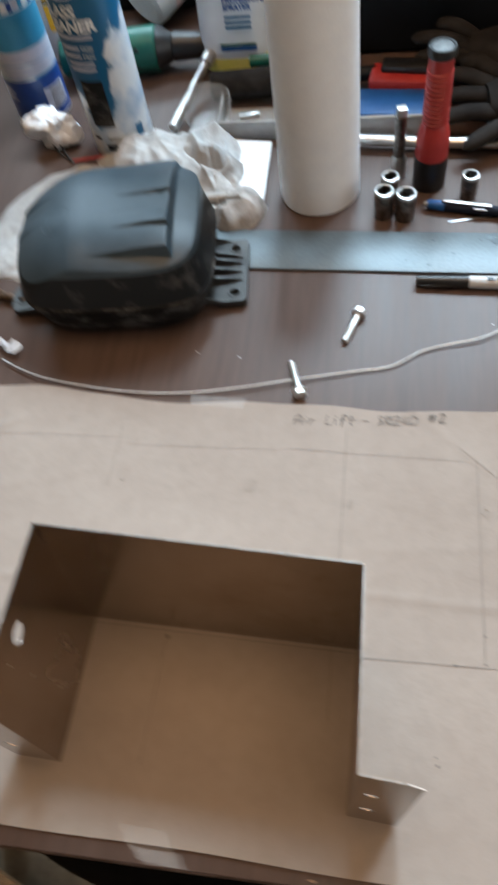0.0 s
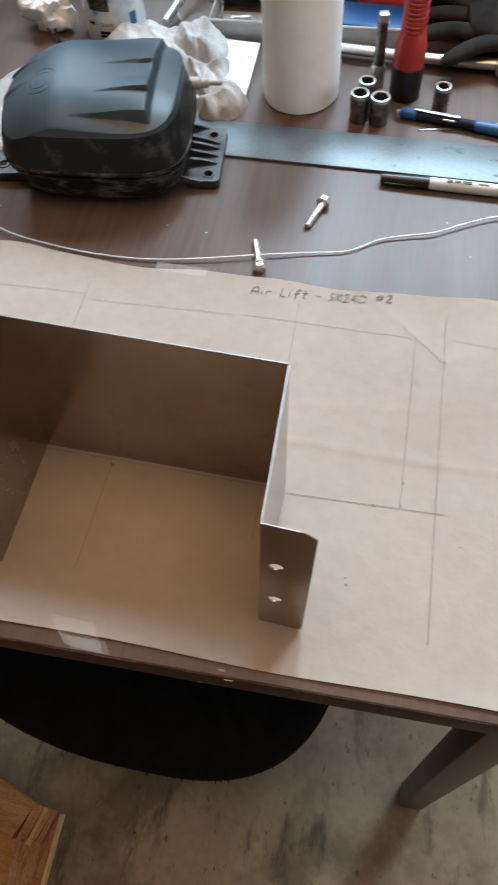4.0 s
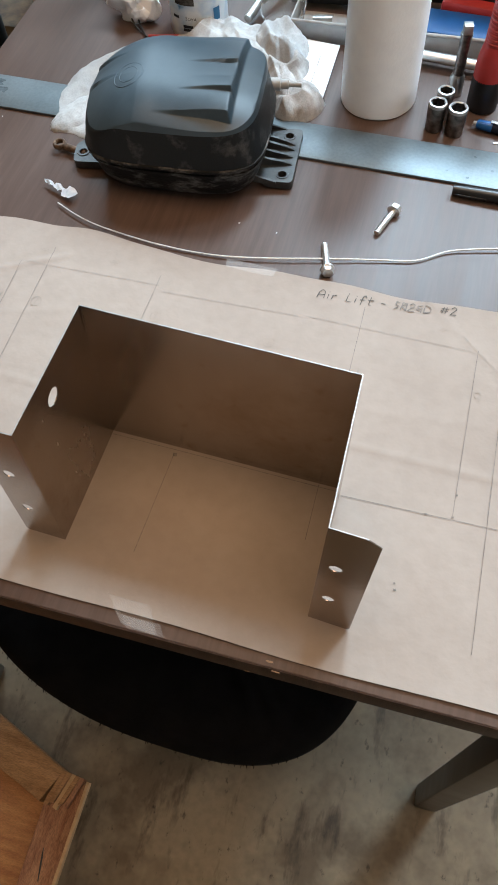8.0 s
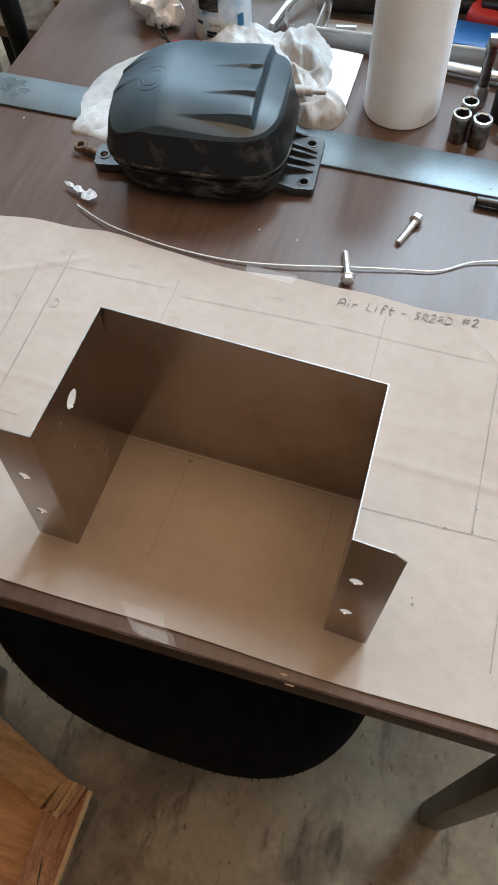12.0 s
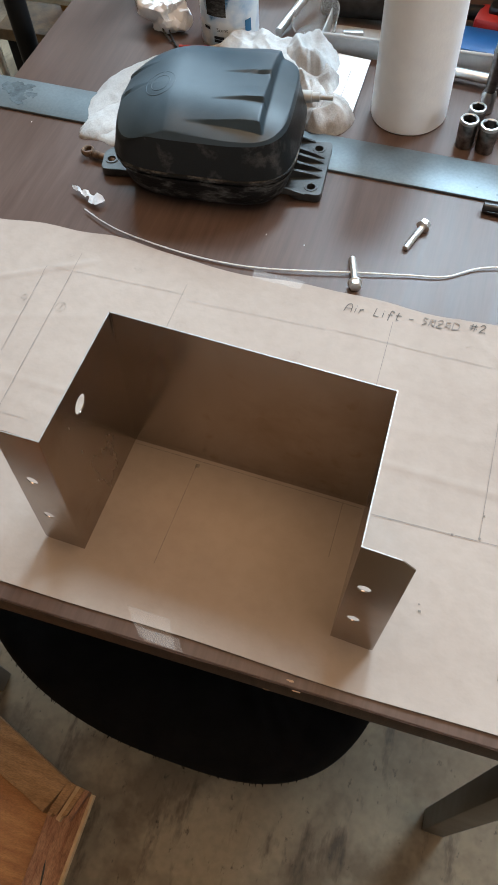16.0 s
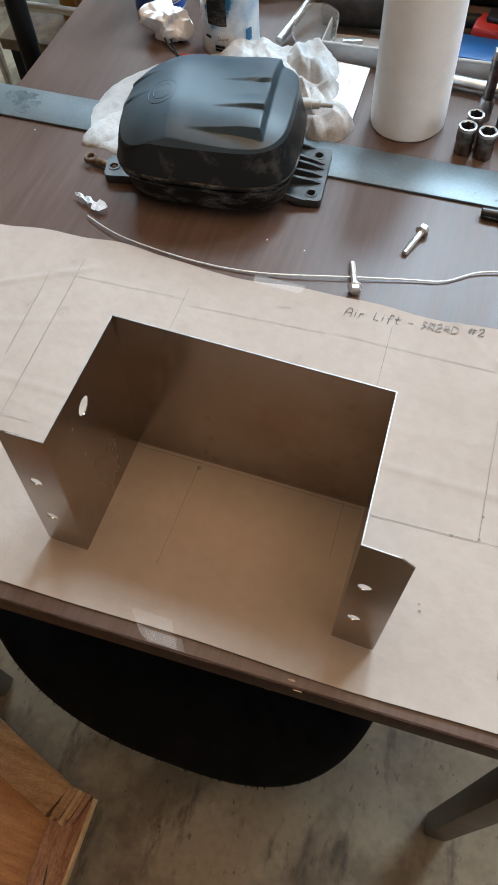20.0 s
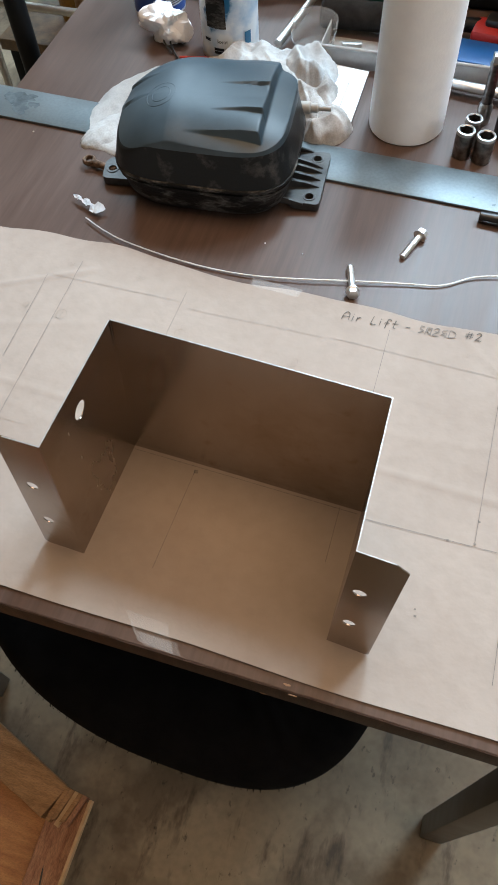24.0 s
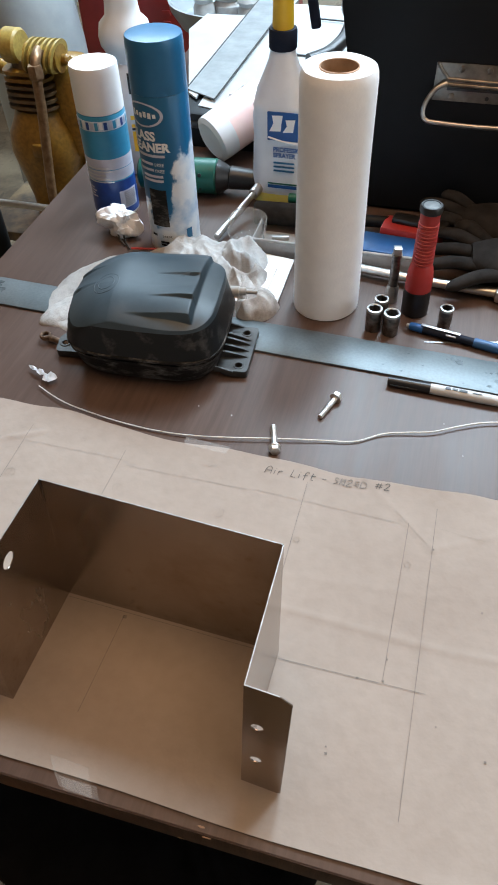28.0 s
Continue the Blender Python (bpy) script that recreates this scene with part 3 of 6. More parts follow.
def write(strokes, x, y, h, slant=0.12, w=0.0009, mat=M_WRITE, name="handwriting"):
    """One pencilled letter: strokes in units of its height h."""
    for pts in strokes:
        pts = [(px, py) for px, py, _ in spline([(px, py, 0) for px, py in pts], 4)] if len(pts) > 2 else pts
        stroke([(x + (px + slant * py) * h, y + py * h) for px, py in pts], w, mat, name)


LETTER = {
    "A": (((0, 0), (0.08, 0.7), (0.35, 0.98), (0.6, 0.75), (0.66, 0.0)), ((0.08, 0.4), (0.62, 0.45))),
    "i": (((0, 0), (0, 0.6)), ((0, 0.85), (0.03, 0.93))),
    "r": (((0, 0), (0, 0.6)), ((0, 0.35), (0.18, 0.58), (0.4, 0.55))),
    "L": (((0.05, 1), (0, 0.05)), ((0, 0.05), (0.5, 0.02))),
    "f": (((0.55, 0.85), (0.36, 1.02), (0.2, 0.8), (0.18, -0.2)), ((0, 0.45), (0.45, 0.52))),
    "t": (((0.22, 0.95), (0.2, 0.1), (0.42, 0.02)), ((0, 0.55), (0.55, 0.6))),
    "-": (((0, 0.4), (0.5, 0.42)),),
    "#": (((0.2, 0), (0.25, 0.9)), ((0.5, 0), (0.55, 0.9)), ((0, 0.3), (0.75, 0.34)), ((0.02, 0.62), (0.78, 0.66))),
    "2": (((0, 0.75), (0.25, 0.98), (0.5, 0.75), (0.25, 0.35), (0, 0.0)), ((0, 0.0), (0.62, 0.04))),
}
for ch, x, y in (("A", 0.0765, 0.3372), ("i", 0.0862, 0.3376), ("r", 0.0902, 0.3376), ("L", 0.1035, 0.3382), ("i", 0.1115, 0.3386), ("f", 0.1155, 0.3386), ("t", 0.1225, 0.3388), ("-", 0.1348, 0.3395), ("#", 0.1885, 0.3438), ("2", 0.1975, 0.3438)):
    write(LETTER[ch], x, y, 0.0096 if ch in "ALft" else 0.0088)
# an overwritten word that cannot be read
MESSY = ((((0.5, 0.9), (0.15, 0.95), (0.2, 0.6), (0.5, 0.4), (0.1, 0.02)),), (((0, 0), (0.05, 0.95)), ((0.05, 0.95), (0.5, 0.8), (0.1, 0.5), (0.55, 0.0)), ((0.5, 0.0), (0.5, 0.95))),
         (((0, 0.75), (0.3, 0.98), (0.5, 0.7), (0.0, 0.0), (0.6, 0.05)), ((0.1, 0.5), (0.55, 0.55))), (((0.5, 0.9), (0.1, 0.8), (0.2, 0.45), (0.5, 0.6), (0.48, 0.0)), ((0.0, 0.3), (0.6, 0.25))),
         (((0.05, 0.0), (0.08, 0.95), (0.6, 0.7), (0.6, 0.2), (0.05, 0.0)),))
for k, glyph in enumerate(MESSY):
    write(glyph, 0.1465 + 0.0068 * k, 0.3395 + 0.0003 * k, 0.0092, w=0.0011, mat=M_PENCIL, name="scribbled_word")


def tape(corners, label):
    """A strip of clear tape."""
    bm = bmesh.new()
    a, b, c, d = [Vector((*p, 0)) for p in corners]
    rows = []
    for i in range(13):
        u = i / 12
        row = []
        for j in range(9):
            p = a.lerp(b, u).lerp(d.lerp(c, u), j / 8)
            z = T + 0.0013 + (lift(p.x, p.y) if p.y > 0.0125 and p.x < 0.336 and p.y < 0.36 else 0.0) + 0.0004 * noise.noise((p.x * 120, p.y * 120, 2))
            row.append(Vector((p.x, p.y, z)))
        rows.append(row)
    rings(bm, rows, False, False, closed=False)
    ob = solid("tape_strip", bm, M_TAPE, label, "tape", group="tape holding the paper")
    ob.visible_shadow = False
    return ob


tape(((0.329, 0.238), (0.3495, 0.238), (0.346, 0.185), (0.3265, 0.185)), "clear tape strip joining paper to table")
tape(((-0.018, 0.366), (0.033, 0.363), (0.031, 0.351), (-0.016, 0.354)), "frosted tape strip along the paper's back edge")
tape(((-0.012, 0.0245), (0.022, 0.023), (0.033, 0.0035), (0.005, 0.0055)), "clear wrinkled tape holding the paper's front edge")
bm = bmesh.new()
rings(bm, [[Vector((0.004 + 0.029 * i / 14 + 0.002 * j, 0.0118 - 0.0028 * j, T + 0.0021 + 0.0013 * abs(noise.noise((i * 0.5, j * 0.6, 6))))) for i in range(15)] for j in range(4)], False, False, closed=False)
solid("tape_strip", bm, M_WRINKLE, "wrinkled clear tape end stuck to the table edge", "tape", group="tape holding the paper").visible_shadow = False

# ---- bent steel bracket ----
TH = 0.0007
BH = 0.1565
BZ0, BZ1 = T + 0.0012, T + BH
BEND = 0.0002
bracket = thing("bracket", "U-shaped bent steel bracket with drilled flanges standing on brown paper", "bracket")


def lean(x, y, z):
    """The hand-bent walls lean a little out of plumb."""
    k = (z - T) / BH
    w, v = min(1, max(0, (x + 0.058) / 0.195)), min(1, max(0, (y - 0.05) / 0.105))
    return (x + (0.009 - 0.003 * w - 0.003 * w * v) * k, y + (0.0055 - 0.004 * w * v) * k, z)


def panel(p, q, out, holes=(), chamfer=0.0, notch=0.0, z0=BZ0, z1=BZ1, cut0=0.0, cut1=0.0):
    """An upright sheet from p to q (plan) with round holes (distance along, height, radius), its outer top corner cut off."""
    p, q = Vector((*p, 0)), Vector((*q, 0))
    d = (q - p).normalized()
    p, q = p + d * cut0, q - d * cut1
    ln = (q - p).length
    n = Vector((d.y, -d.x, 0)) * TH * out
    bm = bmesh.new()
    cut = [(0, z0), (ln - notch, z0), (ln, z0 + notch * 0.6), (ln, z1 - chamfer * 0.7), (ln - chamfer, z1), (0, z1)] if chamfer else [(0, z0), (ln, z0), (ln, z1), (0, z1)]
    vs = [bm.verts.new((s, z, 0)) for s, z in cut]
    es = [bm.edges.new((vs[i], vs[(i + 1) % len(vs)])) for i in range(len(vs))]
    for s, z, r in holes:
        hv = [bm.verts.new((s - cut0 + r * math.cos(a), z + r * math.sin(a), 0)) for a in (2 * math.pi * k / 20 for k in range(20))]
        es += [bm.edges.new((hv[i], hv[(i + 1) % 20])) for i in range(20)]
    bmesh.ops.triangle_fill(bm, use_beauty=True, use_dissolve=False, edges=es)
    got = bmesh.ops.extrude_face_region(bm, geom=bm.faces[:])
    top = [v for v in got["geom"] if isinstance(v, bmesh.types.BMVert)]
    back = [v for v in bm.verts if v not in set(top)]
    for vv, k in ((top, 1.0), (back, 0.0)):
        for v in vv:
            w = p + d * v.co.x + n * k
            v.co = lean(w.x, w.y, v.co.y)
    return bm


def bend(c, p, q, z0=BZ0, z1=BZ1):
    """The rounded corner at c between the sheets towards p and q; the sheet's thickness lies outside the angle."""
    c, p, q = (Vector((*v, 0)) for v in (c, p, q))
    u, v = (p - c).normalized(), (q - c).normalized()
    o = c + (u + v) * BEND
    rows = []
    for r, z in ((BEND, z0), (BEND + TH, z0), (BEND + TH, z1), (BEND, z1), (BEND, z0)):
        rows.append([Vector(lean(*(o - (u * math.cos(a) + v * math.sin(a)) * r).xy, z)) for a in (math.pi / 2 * k / 8 for k in range(9))])
    return rings(bmesh.new(), rows, False, False, closed=False)


BL, BR, FR, FL = (-0.058, 0.158), (0.137, 0.15), (0.135, 0.0452), (-0.06, 0.057)
FRO, FLO = (0.1655, 0.0428), (-0.093, 0.0585)
part("back_panel", panel(BL, BR, -1, cut0=BEND, cut1=BEND), M_STEEL, bracket, sharp=30)
part("side_panel", panel(BR, FR, -1, cut0=BEND), M_STEEL, bracket, sharp=30)
part("side_panel", panel(BL, FL, 1, [(0.0556, T + 0.131, 0.0068)], cut0=BEND), M_STEEL, bracket, "side panel with one drilled hole", sharp=30)
part("flange", panel(FR, FRO, 1, [(0.0098, T + 0.1036, 0.0043), (0.0103, T + 0.05, 0.0043)], 0.008, 0.003), M_STEEL, bracket, "outward flange with two drilled holes", sharp=30)
part("flange", panel(FL, FLO, -1, [(0.0197, T + 0.0987, 0.0043), (0.0197, T + 0.0475, 0.0043)], 0.005, 0.003), M_STEEL, bracket, "outward flange with two drilled holes", sharp=30)
for c, p, q in ((BL, BR, FL), (BR, BL, FR)):
    part("bend", bend(c, p, q), M_STEEL, bracket, sharp=30)
for p, q, out, c0, c1 in ((BL, BR, -1, BEND, BEND), (BR, FR, -1, BEND, 0.0), (BL, FL, 1, BEND, 0.0), (FR, (0.1575, 0.0434), 1, 0.0, 0.0), (FL, (-0.0855, 0.0577), -1, 0.0, 0.0)):
    part("cut_edge", panel(p, q, out, z0=BZ1 + 0.0001, z1=BZ1 + 0.0004, cut0=c0, cut1=c1), M_CUT, bracket, "bright cut edge")

bm = bmesh.new()
rings(bm, [[Vector(lean(BL[0] + 0.0004 + dx, BL[1] - 0.0004 + dy, z)) for dx, dy in ((0, 0), (w, -0.0002), (w, -w), (0.0002, -w))] for z, w in ((BZ1 - 0.026, 0.0001), (BZ1 - 0.012, 0.0003), (BZ1 - 0.0006, 0.0005))])
part("relief_slit", bm, M_BLACK, bracket, "dark relief cut in the corner")

# ---- steel flat bar ----
bar = thing("flat_bar", "long bluish steel flat bar with oil blotches lying across the table", "steel bar", (0, 0.5485, T), -2.05)
part("bar", box(bmesh.new(), -0.62, 0.72, -0.0272, 0.0272, 0.0, 0.0032, 0.0007), M_BAR, bar)
rb = random.Random(11)
for i in range(46):
    if i < 36:
        x, y, r = rb.uniform(0.17, 0.5), rb.uniform(-0.021, 0.021), rb.choice((0.0012, 0.0018, 0.0028, 0.0042))
    else:
        x, y, r = rb.gauss(-0.37, 0.016), rb.gauss(0.002, 0.006), rb.uniform(0.003, 0.009)
    bm = bmesh.new()
    row = [Vector((x + r * rb.uniform(0.5, 1.3) * math.cos(a) * 1.2, y + r * rb.uniform(0.5, 1.2) * math.sin(a), 0.0033 + i * 1e-6)) for a in (2 * math.pi * k / 11 for k in range(11))]
    row = spline(row + row[:1], 3)[:-1]
    rings(bm, [[Vector((p.x, p.y, 0.003)) for p in row], row], False, True)
    part("oil_blotch", bm, M_STAIN, bar)

# ---- black plastic compressor housing ----
comp = thing("air_spring_compressor", "dusty black plastic compressor with ribbed lid lying on a white rag", "compressor", (-0.1, 0.503, T), 6)
CX, CY, HX, HY, CP = -0.003, -0.0005, 0.0932, 0.0755, 3.9


def taper(row):
    """The housing is a little narrower at one end."""
    return [Vector((p.x, CY + (p.y - CY) * (1 + 0.05 * (p.x - CX) / HX), p.z)) for p in row]


low = [taper(sring(CX, CY, z, HX - d, HY - d * 0.9, CP, 96)) for z, d in ((0.001, 0.024), (0.0025, 0.019), (0.006, 0.013), (0.012, 0.0085), (0.02, 0.006), (0.03, 0.0045), (0.0365, 0.0038))]
part("lower_shell", rings(bmesh.new(), low), M_GRIMY, comp, "mud-stained lower shell")
part("seam", rings(bmesh.new(), [taper(sring(CX, CY, z, HX + d, HY + d, CP, 96)) for z, d in ((0.033, -0.006), (0.0345, -0.0012), (0.0378, -0.0006), (0.0386, -0.0032), (0.0405, -0.0032), (0.041, 0.0006), (0.0442, 0.0009), (0.0455, -0.0006))]), M_GRIMY, comp)


def lid_z(x, y):
    """Height of the lid over its rounded plan: a dome with a soft shoulder and steep walls."""
    u = min(1.0, (abs((x - CX) / HX) ** CP + abs((y - CY) / HY) ** CP) ** (1 / CP))
    v, w = (y - CY) / HY, (x - CX) / HX
    y = CY + (y - CY) * (1 + 0.05 * w)
    top = 0.1022 - 0.006 * w - 0.003 * w * w - 0.022 * max(0.0, -v) ** 3.2 - 0.02 * max(0.0, v) ** 3 - 0.052 * max(0.0, -w - 0.18) ** 2 - 0.019 * max(0.0, w - 0.45) ** 1.5 - 0.032 * max(0.0, -w - 0.3) * max(0.0, -v - 0.2)
    side = 0.0455 + 0.42 * (1 - u) + 0.9 * max(0.0, 0.93 - u) ** 1.2
    k = 0.0009
    z = top if side > top + 0.04 else -k * math.log(math.exp(-top / k) + math.exp(-side / k))
    # a raised field with three flutes rises towards one end and stops in a step
    on = 1 / (1 + math.exp(max(-40.0, min(40.0, (x - 0.0602 - 0.03 * (y + 0.02) ** 2) / 0.0005))))
    inner = min(1.0, max(0.0, (0.93 - u) / 0.05))
    if on * inner > 0:
        h = 0.0
        for edge_y, rise, x0, fall in ((-0.0585, 0.0115, -0.012, 0.13), (-0.0345, 0.0052, 0.008, 0.1), (0.006, 0.0045, 0.008, 0.09)):
            k = min(1.0, max(0.0, (x - x0) / (0.0602 - x0)))
            step = min(1.0, max(0.0, (y - edge_y + 0.0012) / 0.002))
            h += rise * k ** 1.15 * step - k * fall * max(0.0, min(y - edge_y, 0.042)) * (step > 0)
        z += max(0.0, h) * on * inner
    # two short flutes run in from the sloping end
    for edge_y in (-0.012, 0.022):
        d = y - edge_y
        k = min(1.0, max(0.0, (-w - 0.55) / 0.3)) * min(1.0, max(0.0, (0.96 - u) / 0.04))
        z += 0.0028 * k * min(1.0, max(0.0, (d + 0.001) / 0.002)) * max(0.0, 1 - max(0.0, d) / 0.018)
    return z


bm = bmesh.new()
steps = [1.0, 0.995, 0.985, 0.975, 0.965, 0.955, 0.945, 0.935, 0.925, 0.915, 0.905, 0.895]
steps += [0.895 - 0.88 * i / 116 for i in range(1, 117)]
lid = [taper([Vector((p.x, p.y, lid_z(p.x, p.y))) for p in sring(CX, CY, 0, HX * u, HY * u, CP, 400)]) for u in steps]
rings(bm, lid[8:], False, True)
part("lid", bm, M_PLASTIC, comp, "ribbed dusty lid", sharp=32)
part("lid_skirt", rings(bmesh.new(), lid[:9], False, False), M_SKIRT, comp, "dust-smudged lid skirt, coloured dark for its shaded front", sharp=50)
for r in (0.0145, 0.0092):
    ring_pts = [Vector((-0.044 + r * math.cos(a), -0.0165 + r * 1.12 * math.sin(a), 0)) for a in (2 * math.pi * k / 40 for k in range(41))]
    part("embossed_ring", tube(bmesh.new(), [Vector((p.x, p.y, lid_z(p.x, p.y) - 0.0001)) for p in ring_pts], 0.00038, 6), M_PLASTIC, comp)


def lug_plate(outline, holes, z0=0.002, z1=0.0105):
    """A flat moulded plate with rounded corners and bolt holes through it."""
    bm = bmesh.new()
    pts = []
    n = len(outline)
    for k in range(n):  # rounds each corner
        a, b, c = (Vector((*outline[(k + d) % n], 0)) for d in (-1, 0, 1))
        r = 0.006
        p, q = b + (a - b).normalized() * r, b + (c - b).normalized() * r
        pts += [(p * (1 - t) ** 2 + 2 * b * t * (1 - t) + q * t * t) for t in (0, 0.25, 0.5, 0.75, 1)]
    vs = [bm.verts.new((p.x, p.y, z0)) for p in pts]
    es = [bm.edges.new((vs[k], vs[(k + 1) % len(vs)])) for k in range(len(vs))]
    for hx, hy, r in holes:
        hv = [bm.verts.new((hx + r * math.cos(a), hy + r * math.sin(a), z0)) for a in (2 * math.pi * k / 20 for k in range(20))]
        es += [bm.edges.new((hv[k], hv[(k + 1) % 20])) for k in range(20)]
    bmesh.ops.triangle_fill(bm, use_beauty=True, use_dissolve=False, edges=es)
    got = bmesh.ops.extrude_face_region(bm, geom=bm.faces[:])
    bmesh.ops.translate(bm, vec=(0, 0, z1 - z0), verts=[v for v in got["geom"] if isinstance(v, bmesh.types.BMVert)])
    return bm


web = part("mounting_plate", lug_plate(((0.088, -0.0435), (0.1165, -0.0448), (0.1185, 0.0385), (0.064, 0.037), (0.064, -0.018)), ((0.1052, -0.0335, 0.0044), (0.1052, 0.0262, 0.0044))), M_LUG, comp, "dusty ribbed mounting plate")
for y in (-0.0335, 0.0262):
    part("bush", lathe(bmesh.new(), [(0.0044, 0.0095), (0.0046, 0.0112), (0.0064, 0.0112), (0.0068, 0.0104)], 24, pose(0.1052, y, 0), False, False), M_LUG, web, "raised worn bush")
for y, tilt in ((-0.02, 0.003), (-0.007, 0.001), (0.0065, -0.001), (0.0165, -0.003)):
    bm = bmesh.new()
    rings(bm, [[Vector((x, y + tilt * f + d, z)) for d, z in ((-0.0022, 0.009), (-0.0016, h), (0.0016, h), (0.0022, 0.009))] for x, h, f in ((0.074, 0.021, 0), (0.09, 0.0175, 0.4), (0.104, 0.0145, 0.8), (0.113, 0.0112, 1.0))])
    part("rib", bm, M_LUG, web)
for y in (-0.0445, 0.0375):
    bm = bmesh.new()
    rings(bm, [[Vector((x, y + d, z)) for d, z in ((-0.0015, 0.009), (-0.0012, h), (0.0012, h), (0.0015, 0.009))] for x, h in ((0.072, 0.019), (0.088, 0.014), (0.1, 0.0108))])
    part("rib", bm, M_LUG, web)
tab = part("mounting_tab", lug_plate(((-0.07, -0.034), (-0.118, -0.036), (-0.1215, -0.008), (-0.098, 0.012), (-0.07, 0.02)), ((-0.1105, -0.0205, 0.0042),)), M_LUG, comp, "dusty mounting tab")
part("bush", lathe(bmesh.new(), [(0.0042, 0.0095), (0.0044, 0.0114), (0.0066, 0.0114), (0.007, 0.0104)], 24, pose(-0.1105, -0.0205, 0), False, False), M_LUG, tab, "raised worn bush")
bm = bmesh.new()
rod(bm, (0.078, 0.059, 0.047), (0.092, 0.059, 0.0475), 0.0062, seg=16, bev=0.001)
rod(bm, (0.091, 0.059, 0.0475), (0.1, 0.0588, 0.048), 0.0048, seg=16, bev=0.0008)
rod(bm, (0.099, 0.0588, 0.048), (0.1135, 0.058, 0.0485), 0.0026, seg=12, bev=0.0005)
part("air_port", bm, M_GREY, comp, "pale brass air port")
eye = thing("ring_terminal", "rusty eye bolt lying beside the black housing", "eye bolt", (-0.241, 0.4815, T), -14)
bm = bmesh.new()
rows = []
for k in range(25):
    a = 2 * math.pi * k / 24
    rows.append([Vector(((0.0055 + 0.002 * math.cos(b)) * math.cos(a), (0.0055 + 0.002 * math.cos(b)) * math.sin(a), 0.007 + 0.003 * math.sin(b))) for b in (2 * math.pi * j / 10 for j in range(10))])
rings(bm, rows, False, False)
part("eye", bm, M_RUST, eye)
part("shank", rod(bmesh.new(), (0.006, 0, 0.006), (0.036, 0.001, 0.006), 0.0042, 0.0036, 12, 0.001), M_RUST, eye)

# ---- rag and pad ----
pad = thing("paper_pad", "thin white paper pad lying under the rag", "notepad", (0, 0, T))
for i, z in enumerate((0.0, 0.0022, 0.0044)):
    d = 0.0006 * i
    bm = bmesh.new()
    rings(bm, [[Vector((x + d, y - d, zz)) for x, y in ((-0.04, 0.607), (0.02, 0.606), (0.019, 0.716), (-0.04, 0.724))] for zz in (z, z + 0.0019)])
    part("sheet", bm, M_PAPERW, pad)
for y in (0.64, 0.668):
    part("pencil_mark", box(bmesh.new(), 0.002, 0.0028, y, y + 0.022, 0.0062, 0.0066, m=pose(0, 0, 0)), M_PENCIL, pad)


def lobe(cx, cy, hx, hy, h, rz, seed, z0=0.0, p=2.4, folds=0.35, pleat=0.0, wander=0.13, crumple=1.0):
    """A lump of cloth: closed at the table, with folds running across it."""
    c, sn = math.cos(radians(rz)), math.sin(radians(rz))
    rows = []
    K, N = 34, 120
    for k in range(K + 1):
        u = 1 - k / K * 0.985
        row = []
        for i in range(N):
            a = 2 * math.pi * i / N
            wob = 1 + wander * noise.noise((math.cos(a) * 1.6, math.sin(a) * 1.6, seed)) + 0.05 * noise.noise((math.cos(a) * 6, math.sin(a) * 6, seed + 4))
            x, y = hx * wob * u * math.cos(a), hy * wob * u * math.sin(a)
            X, Y = cx + x * c - y * sn, cy + x * sn + y * c
            z = h * max(0.0, 1 - u ** p) ** 0.55
            f = noise.noise((X * 34 + Y * 16, Y * 12 - X * 10, seed * 3.1))
            z *= 1 + folds * (0.6 - 1.6 * abs(f)) * (1 - u ** 3)
            z += min(1, z / 0.006) * (0.0006 * noise.noise((X * 150, Y * 150, seed)) - crumple * 0.44 * h * abs(noise.noise((X * 24 - Y * 15, Y * 20 + X * 9, seed + 9))) - crumple * 0.18 * h * abs(noise.noise((X * 60 + Y * 30, Y * 40 - X * 30, seed + 5))))
            if pleat:
                z += pleat * min(1, z / 0.01) * (abs(math.sin(X * 62 + Y * 38 + seed + 2.6 * noise.noise((X * 22, Y * 22, seed)))) - 0.6)
            row.append(Vector((X, Y, T + z0 + max(0.0002, z))))
        rows.append(row)
    return rings(bmesh.new(), rows, True, True)


rag = thing("rag", "crumpled white terry rag with brown smudges under the black housing", "rag")
part("flat_lobe", lobe(-0.205, 0.597, 0.07, 0.096, 0.0085, -22, 1.0, 0, 7.0, 0.15, wander=0.05), M_CLOTH, rag, sharp=80)
part("turned_fold", lobe(-0.232, 0.55, 0.052, 0.024, 0.0105, 52, 2.0, 0, 4.0, 0.2, wander=0.06), M_CLOTH, rag, sharp=80)
part("turned_fold", lobe(-0.215, 0.62, 0.06, 0.02, 0.011, 66, 8.0, 0, 3.4, 0.2, wander=0.08), M_CLOTH, rag, sharp=80)
for cx, cy, hx, hy, h, rz, seed, mat, label in ((-0.105, 0.69, 0.08, 0.046, 0.024, -8, 3.0, M_CLOTH, ""), (-0.05, 0.69, 0.036, 0.05, 0.033, 10, 4.0, M_CLOTH, ""), (-0.075, 0.655, 0.05, 0.04, 0.021, 22, 7.0, M_CLOTH, ""), (-0.034, 0.648, 0.03, 0.04, 0.022, -24, 6.0, M_DIRTY, "smudged fold"), (-0.004, 0.604, 0.027, 0.031, 0.024, -22, 15.0, M_DIRTY, "smudged fold"), (-0.022, 0.622, 0.014, 0.042, 0.02, 20, 9.0, M_DIRTY, "smudged fold")):
    part("bunched_fold", lobe(cx, cy, hx, hy, h, rz, seed, p=3, folds=0.6, crumple=1.15), mat, rag, label, sharp=80)

